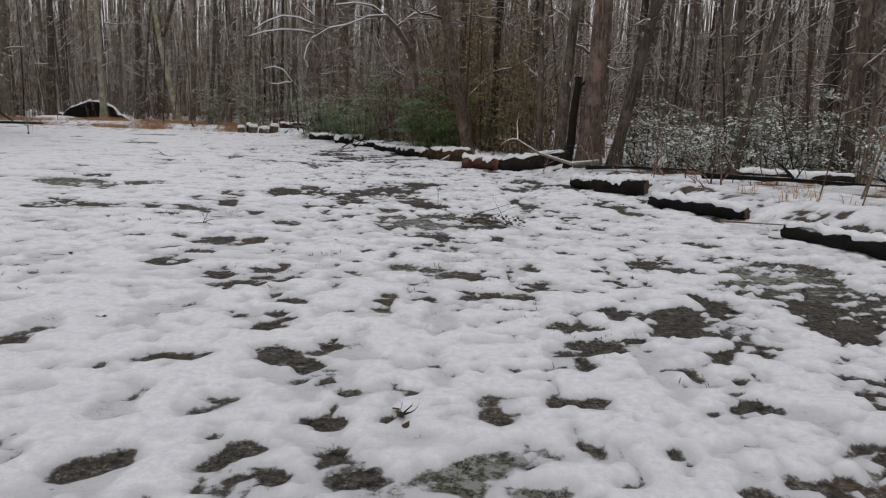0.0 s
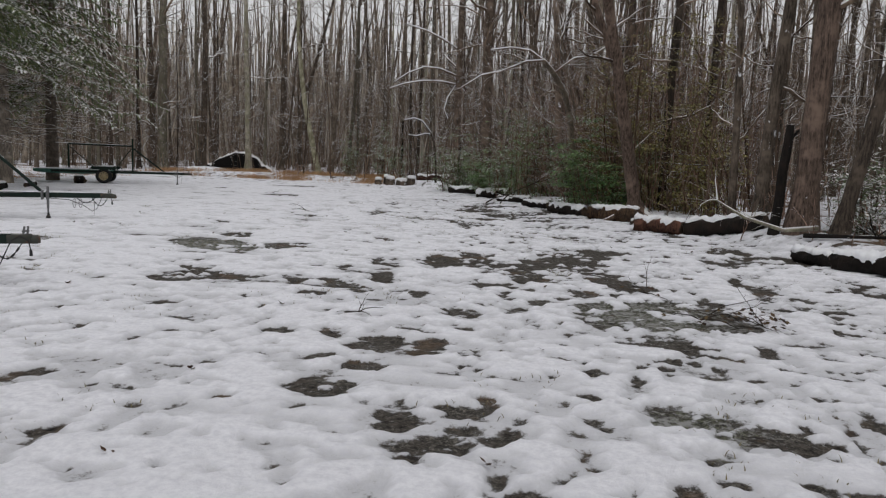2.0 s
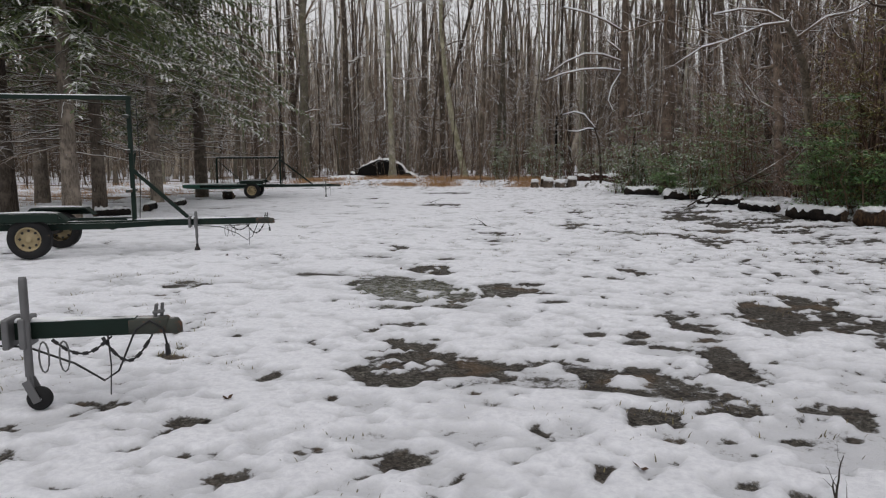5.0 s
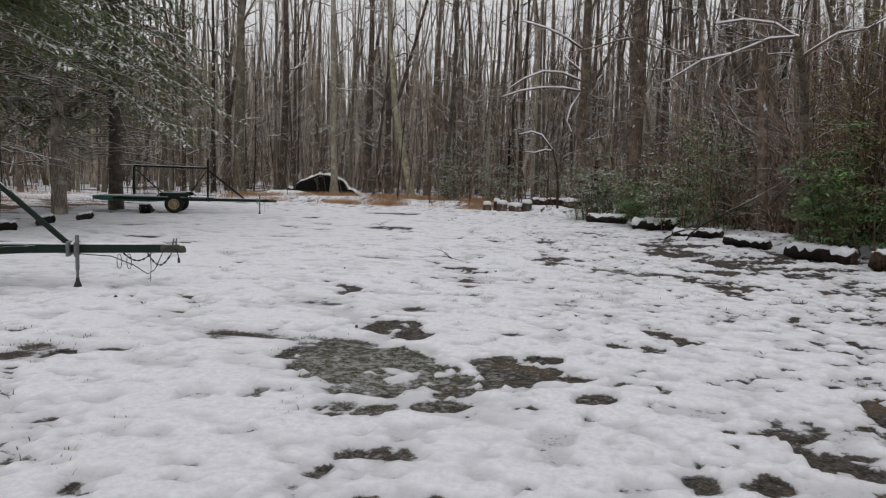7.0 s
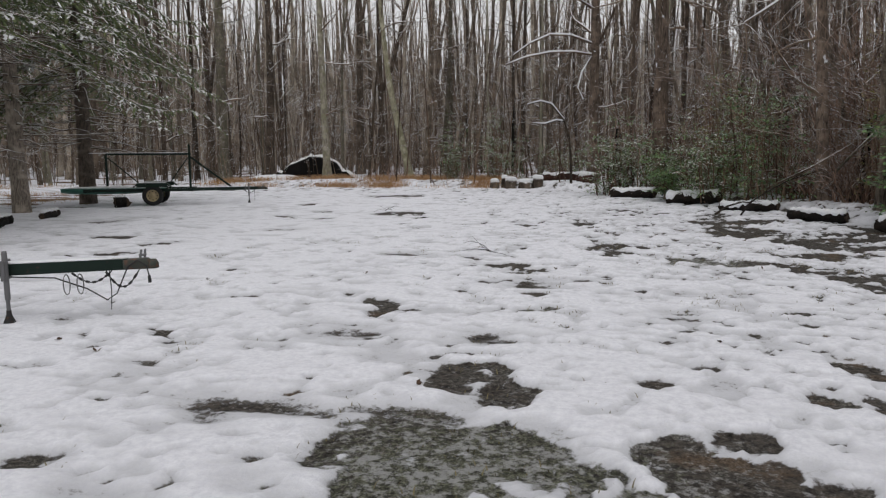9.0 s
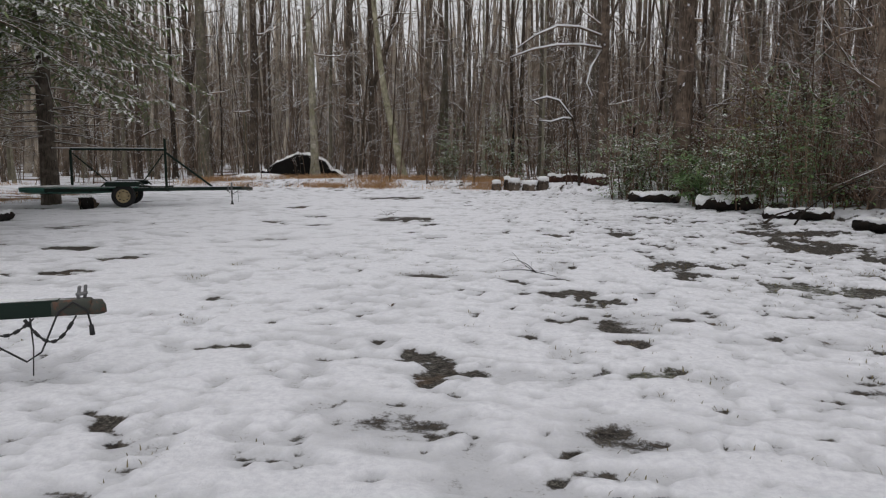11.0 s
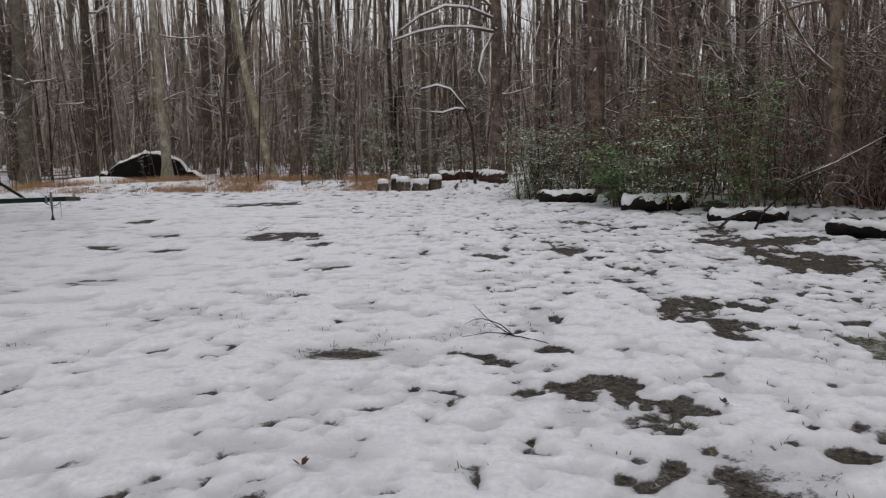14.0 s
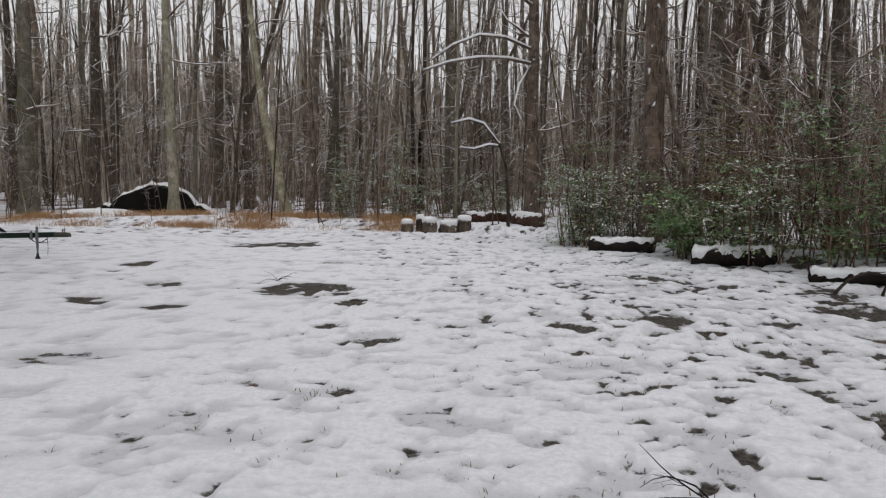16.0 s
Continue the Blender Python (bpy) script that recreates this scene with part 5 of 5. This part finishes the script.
# ---- trailers ----
def wheel(parent, x, y, r, toward):
    """A road wheel on the y axis, its outer face toward +y or -y."""
    ob = new("wheel")
    ob.parent = parent
    ob.matrix_basis = pose(x, y, r, -90 * toward, 0, 0)
    tyre = Geo().lathe(Matrix(), [(r * 0.58, -0.085), (r * 0.8, -0.1), (r * 0.95, -0.09), (r, -0.06), (r, -0.02), (r * 0.985, 0), (r, 0.02), (r, 0.06), (r * 0.95, 0.09), (r * 0.8, 0.1), (r * 0.58, 0.085), (r * 0.56, 0.0), (r * 0.58, -0.085)], 32)
    part("tyre", tyre, RUBBER, ob)
    rim = Geo().lathe(Matrix(), [(r * 0.57, -0.08), (r * 0.57, 0.06), (r * 0.6, 0.088), (r * 0.55, 0.09), (r * 0.5, 0.04), (r * 0.42, 0.03), (r * 0.3, 0.055), (r * 0.18, 0.06), (r * 0.17, 0.075), (r * 0.1, 0.085), (0.001, 0.085)], 24)
    part("rim", rim, RIM, ob, "cream-yellow painted steel rim")
    for k in range(8):
        a = k * math.pi / 4
        slot = Geo().tube([(r * 0.42 * math.cos(a), r * 0.42 * math.sin(a), 0.02), (r * 0.42 * math.cos(a), r * 0.42 * math.sin(a), 0.048)], [r * 0.065, r * 0.065], 8)
        part("slot", slot, IRON, ob, smooth=False)
    return ob


def trailer(at, tongue, jack_at, label, front_post=None, rear_post=None, post_h=2.45, bar_h=2.45, brace=None, jack_wheel=False, arms=True, deck=False, wires=True, bed_back=2.1, half=0.62, paint_mat=None):
    """A boat trailer, its axle at the origin and its tongue along +x."""
    paint_mat = paint_mat or GREEN
    ob = thing("boat_trailer", label, "trailer", at)
    H = 0.5
    for s in (-1, 1):
        part("side_beam", Geo().beam((-bed_back, s * half, H), (1.25, s * half, H), 0.06, 0.1), paint_mat, ob, smooth=False)
        part("draw_beam", Geo().beam((1.22, s * half, H), (1.95, 0.05 * s, H - 0.01), 0.06, 0.09), paint_mat, ob, smooth=False)
        part("fender", Geo().box((-0.46, s * 0.62, 0.70), (0.46, s * 0.86, 0.735), 0.012).beam((-0.45, s * 0.74, 0.715), (-0.58, s * 0.74, 0.6), 0.24, 0.025).beam((0.45, s * 0.74, 0.715), (0.58, s * 0.74, 0.6), 0.24, 0.025).box((-0.47, s * 0.85, 0.6), (0.47, s * 0.87, 0.73), 0.006), GREEN, ob, "dark flat mudguard", smooth=False)
        part("snow_cap", Geo().tube([(-0.42, s * 0.74, 0.745), (-0.2, s * 0.74, 0.75), (0.2, s * 0.74, 0.75), (0.42, s * 0.74, 0.745)], [0.06, 0.1, 0.1, 0.05], 10, flat=0.12), SNOW, ob, "thin snow on the mudguard")
        wheel(ob, 0, s * 0.74, 0.325, s)
    for x in (-bed_back + 0.05, -0.9, 0.3, 1.2):
        part("cross_beam", Geo().beam((x, -half, H - 0.03), (x, half, H - 0.03), 0.06, 0.07), paint_mat, ob, smooth=False)
    part("axle", Geo().tube([(0, -0.7, 0.325), (0, 0.7, 0.325)], [0.035, 0.035], 10), IRON, ob)
    part("tongue", Geo().beam((0.3, 0, H - 0.02), (tongue - 0.25, 0, H), 0.09, 0.11), paint_mat, ob, smooth=False)
    snow = Geo().tube([(1.3 + (tongue - 1.7) * s, 0, H + 0.055) for s in (0, 0.1, 0.3, 0.5, 0.7, 0.9, 1)], [0.02, 0.045, 0.042, 0.046, 0.04, 0.044, 0.01], 8, flat=0.45)
    part("snow_line", snow, SNOW, ob, "ridge of snow along the beam")
    c = Geo().box((tongue - 0.3, -0.055, H - 0.055), (tongue - 0.05, 0.055, H + 0.05), 0.015).lathe(pose(tongue - 0.03, 0, H - 0.05), [(0.001, 0.09), (0.04, 0.085), (0.06, 0.05), (0.062, 0.0), (0.05, -0.005)], 14)
    part("coupler", c, GREEN_WORN, ob, "worn steel ball coupler")
    part("latch", Geo().beam((tongue - 0.14, 0, H + 0.04), (tongue - 0.125, 0, H + 0.135), 0.03, 0.02, 0.004).beam((tongue - 0.1, 0.01, H + 0.04), (tongue - 0.09, 0.01, H + 0.14), 0.02, 0.02, 0.004).beam((tongue - 0.15, 0, H + 0.08), (tongue - 0.08, 0, H + 0.085), 0.045, 0.02, 0.004), GALV, ob, smooth=False)
    jack = new("jack")
    jack.parent = ob
    top = 0.83 if jack_wheel else 0.66
    part("jack_tube", Geo().lathe(pose(jack_at, -0.1, 0.22), [(0.025, 0), (0.025, top - 0.22), (0.02, top - 0.2), (0.001, top - 0.2)], 14).lathe(pose(jack_at, -0.1, 0.06), [(0.018, 0), (0.018, 0.2)], 12), GALV, jack)
    part("jack_clamp", Geo().box((jack_at - 0.13, -0.14, H - 0.1), (jack_at - 0.09, 0.07, H + 0.09), 0.006).box((jack_at - 0.035, -0.14, H - 0.1), (jack_at + 0.005, 0.07, H + 0.09), 0.006), GALV, jack, smooth=False)
    if jack_wheel:
        jack_w = pose(jack_at + 0.05, -0.1, 0.075, 90, 0, 0)
        part("jack_wheel", Geo().lathe(jack_w, [(0.02, -0.03), (0.065, -0.03), (0.075, -0.015), (0.075, 0.015), (0.065, 0.03), (0.02, 0.03)], 20), RUBBER, jack)
        part("jack_fork", Geo().beam((jack_at - 0.01, -0.145, 0.2), (jack_at + 0.05, -0.145, 0.06), 0.008, 0.05, 0.002).beam((jack_at - 0.01, -0.055, 0.2), (jack_at + 0.05, -0.055, 0.06), 0.008, 0.05, 0.002), GALV, jack, smooth=False)
    else:
        part("jack_foot", Geo().lathe(pose(jack_at, -0.1, -0.02), [(0.06, 0), (0.055, 0.02), (0.024, 0.1), (0.022, 0.14)], 12), IRON, jack)
    # chains and leads under the coupler
    for k, (x0, x1, sag) in enumerate(((tongue - 0.75, tongue - 0.4, 0.1), (tongue - 0.45, tongue - 0.15, 0.16))[:2 if wires else 1]):
        ch = Geo()
        pts = [(x0 + (x1 - x0) * i / 12, -0.06, H - 0.06 - sag * math.sin(math.pi * i / 12)) for i in range(13)]
        for i in range(12):
            ch.tube([Vector(pts[i]), Vector(pts[i]).lerp(Vector(pts[i + 1]), 1.15)], [0.012 if i % 2 else 0.009] * 2, 5, flat=0.5 if i % 2 else 1.4)
        part("safety_chain", ch, IRON, ob)
    if wires:
        w = Geo().tube([(tongue - 1.3, -0.055, H - 0.07), (tongue - 0.9, -0.06, H - 0.1), (tongue - 0.62, -0.07, H - 0.22), (tongue - 0.45, -0.07, H - 0.34), (tongue - 0.36, -0.07, H - 0.28), (tongue - 0.25, -0.06, H - 0.02), (tongue - 0.16, -0.06, H + 0.04), (tongue - 0.08, -0.06, H - 0.02), (tongue - 0.06, -0.06, H - 0.12)], [0.007] * 9, 6)
        part("wire", w, IRON, ob, "hanging black lighting lead")
        part("plug", Geo().tube([(tongue - 0.06, -0.06, H - 0.12), (tongue - 0.055, -0.06, H - 0.19)], [0.014, 0.018], 8), IRON, ob)
        for x in (tongue - 0.8, tongue - 0.68):
            loop = Geo().tube([(x + 0.03 * math.sin(a), -0.07, H - 0.17 + 0.1 * math.cos(a)) for a in [k * math.pi / 6 for k in range(13)]], [0.006] * 13, 5)
            part("hook", loop, GALV, ob)
    part("tie_strap", Geo().tube([(tongue - 0.42, -0.05, H - 0.05), (tongue - 0.41, -0.05, 0.25), (tongue - 0.42, -0.06, 0.06)], [0.006, 0.005, 0.004], 5), IRON, ob)
    for x, hh in ((front_post, post_h), (rear_post, bar_h)):
        if x is None:
            continue
        part("post", Geo().beam((x, 0, H), (x, 0, hh), 0.07, 0.07), paint_mat, ob, smooth=False)
        if arms:
            for z in (1.05, 1.72, 2.3):
                part("arm", Geo().beam((x - 0.02, -0.32, z), (x - 0.02, 0.32, z), 0.05, 0.045), GREEN_WORN, ob, smooth=False)
                part("snow_line", Geo().tube([(x - 0.02, -0.3, z + 0.025), (x - 0.02, 0, z + 0.03), (x - 0.02, 0.3, z + 0.025)], [0.015, 0.024, 0.015], 6, flat=0.5), SNOW, ob)
            part("arm_brace", Geo().beam((x, 0.04, 1.3), (x, 0.3, 1.7), 0.03, 0.03), paint_mat, ob, smooth=False)
    if front_post is not None and rear_post is not None:
        part("top_bar", Geo().beam((rear_post - (0.6 if arms else 0), 0, bar_h + 0.02), (front_post + 0.05, 0, bar_h + 0.02), 0.07, 0.07), paint_mat, ob, smooth=False)
        part("snow_line", Geo().tube([(rear_post - 0.5 + (front_post - rear_post + 0.5) * s, 0, bar_h + 0.055) for s in (0, 0.2, 0.5, 0.8, 1)], [0.02, 0.034, 0.03, 0.034, 0.02], 8, flat=0.5), SNOW, ob, "ridge of snow along the bar")
        if not arms:
            part("brace", Geo().beam((front_post - 0.05, 0, bar_h - 0.1), (0.3, 0, H), 0.035, 0.035), paint_mat, ob, smooth=False)
            part("brace", Geo().beam((rear_post + 0.05, 0, bar_h - 0.1), (-0.3, 0, H), 0.035, 0.035), paint_mat, ob, smooth=False)
    if brace:
        part("brace", Geo().beam((front_post, 0, brace[0]), (brace[1], 0, H + 0.03), 0.075, 0.06), paint_mat, ob, smooth=False)
        part("snow_line", Geo().tube([(front_post + 0.1, 0, brace[0] - 0.06), (brace[1] - 0.1, 0, H + 0.12)], [0.02, 0.03], 6, flat=0.5), SNOW, ob)
        part("strap", Geo().tube([(front_post + 0.1, 0.1, post_h), (front_post + 0.12, 0.1, 1.4), (front_post + 0.06, 0.1, H)], [0.008] * 3, 5), IRON, ob)
    if deck:
        hull = Geo()
        rows = [(-2.9, 0.1, 0.42), (-2.6, 0.38, 0.38), (-1.9, 0.5, 0.36), (-1.0, 0.5, 0.36), (-0.2, 0.42, 0.4), (0.3, 0.2, 0.46)]
        n = 9
        for x, wd, z in rows:
            for k in range(n):
                a = math.pi * k / (n - 1)
                hull.v.append(Vector((x, -wd * math.cos(a), 0.56 - (0.56 - z) * math.sin(a))))
        for i in range(len(rows) - 1):
            for k in range(n - 1):
                hull.f.append((i * n + k, i * n + k + 1, (i + 1) * n + k + 1, (i + 1) * n + k))
            hull.f.append((i * n + n - 1, i * n, (i + 1) * n, (i + 1) * n + n - 1))
        part("deck", hull, CANVAS, ob, "teal-green skid under snow")
        part("snow_cap", Geo().tube([(-2.7, 0, 0.565), (-2.2, 0, 0.575), (-1.2, 0, 0.58), (-0.3, 0, 0.575), (0.1, 0, 0.57)], [0.2, 0.42, 0.46, 0.4, 0.2], 12, flat=0.1), SNOW, ob, "flat layer of snow")
    return ob


def heading(x, y, turn, back):
    """The pose of an axle that lies back metres behind the tongue's tip at x, y."""
    a = radians(turn)
    return pose(x - back * math.cos(a), y - back * math.sin(a), 0, 0, 0, turn)


trailer(heading(-11.05, 16.5, 31, 3.75), 3.75, 2.45, "dark green boat trailer with upright rack and braced post", 1.42, -1.5, 2.62, 2.6, (1.42, 2.35))
trailer(heading(-7.0, 9.36, 30, 4.6), 4.6, 3.72, "dark green boat trailer with long tongue and wheeled jack", jack_wheel=True)
trailer(heading(-18.55, 32.75, 28, 3.6), 3.6, 3.0, "dark green boat trailer with low rack beside the spruces", 1.1, -1.5, 2.0, 1.65, (1.6, 2.45), arms=False, deck=True, wires=False)


# ---- small things on the snow ----
def fallen(pts, r, mat, label, kids=4, name="fallen_branch"):
    geo = Geo()
    n = len(pts)
    vs = [Vector((x, y, ground_z(x, y) + z)) for x, y, z in pts]
    geo.tube(vs, [r * (1 - 0.75 * i / (n - 1)) for i in range(n)], 7)
    for k in range(kids):
        i = rng.randint(1, n - 1)
        limb(geo, vs[i], (rng.uniform(-1, 1), rng.uniform(-1, 1), rng.uniform(-0.1, 0.6)), r * 14, r * 0.35, 0.003, 0.02, 0.25, 5, 4, rng, 2)
    return whole(name, geo, mat, label, "branch")


fallen([(3.75, 17.6, 0.12), (3.0, 17.2, 0.3), (2.2, 16.9, 0.62), (1.65, 16.8, 0.95)], 0.06, BARK_PALE, "pale fallen branch propped up behind the logs")
fallen([(3.4, 17.2, 0.08), (4.3, 16.2, 0.1), (5.4, 15.4, 0.14)], 0.05, LOG_BARK, "dark fallen branch lying in the brush", 7)
fallen([(5.2, 14.4, 0.1), (6.6, 13.4, 0.16), (8.2, 12.9, 0.1)], 0.06, LOG_BARK, "dark fallen branch lying in snowy grass", 8)
fallen([(-3.75, 28.9, 0.02), (-3.5, 29.15, 0.3), (-3.1, 29.5, 0.52), (-2.5, 29.9, 0.7), (-1.7, 30.2, 0.75)], 0.024, TWIG_DARK, "dark bent branch reaching out of the thicket over the snow", 6)
fallen([(-4.3, 29.2, 0.03), (-4.0, 29.4, 0.2), (-3.6, 29.6, 0.28), (-3.0, 29.8, 0.15)], 0.03, TWIG_DARK, "dark curved branch lying on the snow", 3)
fallen([(-2.9, 30.6, 0.5), (-2.0, 29.6, 0.95), (-1.2, 29.0, 1.5)], 0.03, TWIG_SNOWY, "snow-dusted branch slanting out of the thicket", 8)
fallen([(-1.7, 29.2, 0.7), (-1.3, 29.0, 1.2), (-0.9, 28.8, 1.75)], 0.04, BARK_PALE, "pale broken stub sticking out of the thicket", 2)
fallen([(4.1, 10.4, 0.03), (4.5, 9.9, 0.08), (5.2, 9.4, 0.05)], 0.02, TWIG, "thin twig lying by the log", 5)


def dead_spray(x, y, turn, size, leaves, label):
    """A twig with withered leaves lying on the snow."""
    geo, rnd = Geo(), random.Random(int(abs(x * 1000)))
    ob = thing("fallen_twig", label, "twig")
    for k in range(4):
        limb(geo, (0, 0, 0.0), (rnd.uniform(0.2, 1), rnd.uniform(-0.8, 0.8), rnd.uniform(0.15, 0.7)), size * rnd.uniform(0.6, 1), 0.006, 0.002, 0.09, 0.25, 6, 4, rnd, 2)
    limb(geo, (0, 0, 0), (-1, 0.2, 0.3), size * 0.8, 0.006, 0.002, 0.1, 0.2, 6, 4, rnd, 1)
    part("stem", geo, TWIG_DARK, ob)
    lv = Geo()
    for k in range(leaves):
        c = Vector((rnd.gauss(0.3, 0.35), rnd.gauss(0, 0.25), rnd.uniform(0.01, 0.09))) * size
        a = rnd.uniform(0, 6.28)
        f, s = Vector((math.cos(a), math.sin(a), rnd.uniform(-0.4, 0.6))) * 0.07, Vector((-math.sin(a), math.cos(a), rnd.uniform(-0.5, 0.5))) * 0.022
        lv.quad(c, c + f * 0.5 - s, c + f, c + f * 0.5 + s)
    if leaves:
        part("leaves", lv, DEADLEAF, ob, "curled dark dead leaves", smooth=False)
    return put(ob, x, y, turn, 1, 0.0)


dead_spray(0.3, 10.1, 10, 0.9, 70, "fallen twig with dark dead leaves on melting snow")
dead_spray(0.9, 10.0, 100, 0.7, 45, "fallen twig with dark dead leaves on melting snow")
dead_spray(-0.1, 11.5, 120, 0.6, 6, "thin bare twig standing out of the snow")
dead_spray(-8.6, 21.65, 170, 0.55, 2, "thin forked bare twig lying on the snow")
dead_spray(-3.17, 9.17, 30, 0.28, 0, "small bare twig in the snow")
dead_spray(-13.2, 29.8, 60, 0.5, 0, "thin bare twig standing out of the snow")
dead_spray(-0.18, 3.36, 300, 0.14, 3, "small dark twig in the snow")
litter_rng = random.Random(77)
for k in range(46):
    x = litter_rng.uniform(-12, 3)
    y = litter_rng.uniform(4, 28)
    if float(beyond(np.array([x]), np.array([y]))[0]) > -0.8:
        continue
    g = Geo()
    for j in range(3):
        a = litter_rng.uniform(0, 6.28)
        f, s = Vector((math.cos(a), math.sin(a), litter_rng.uniform(0.2, 0.9))) * 0.045, Vector((-math.sin(a), math.cos(a), 0.3)) * 0.016
        g.quad(Vector((0, 0, 0.0)), f * 0.5 - s, f, f * 0.5 + s)
    put(whole("dead_leaf", g, DEADLEAF, "small curled dark leaf on the snow", "leaf", "dead leaves on the snow", smooth=False), x, y, 0, 1, 0.0)


def on_snow(r):
    while True:
        x, y = r.uniform(-13, 2), r.uniform(3, 26)
        if grain(np.array([x * 0.7]), np.array([y * 0.7]))[0] > 0.45 + 0.3 * max(0, min(1, (x + 4) / 4)):
            return x, y


tufts("grass_blades", "thin grass blades poking through the snow", 700, BLADE, on_snow, 0.04, 0.1, 91)
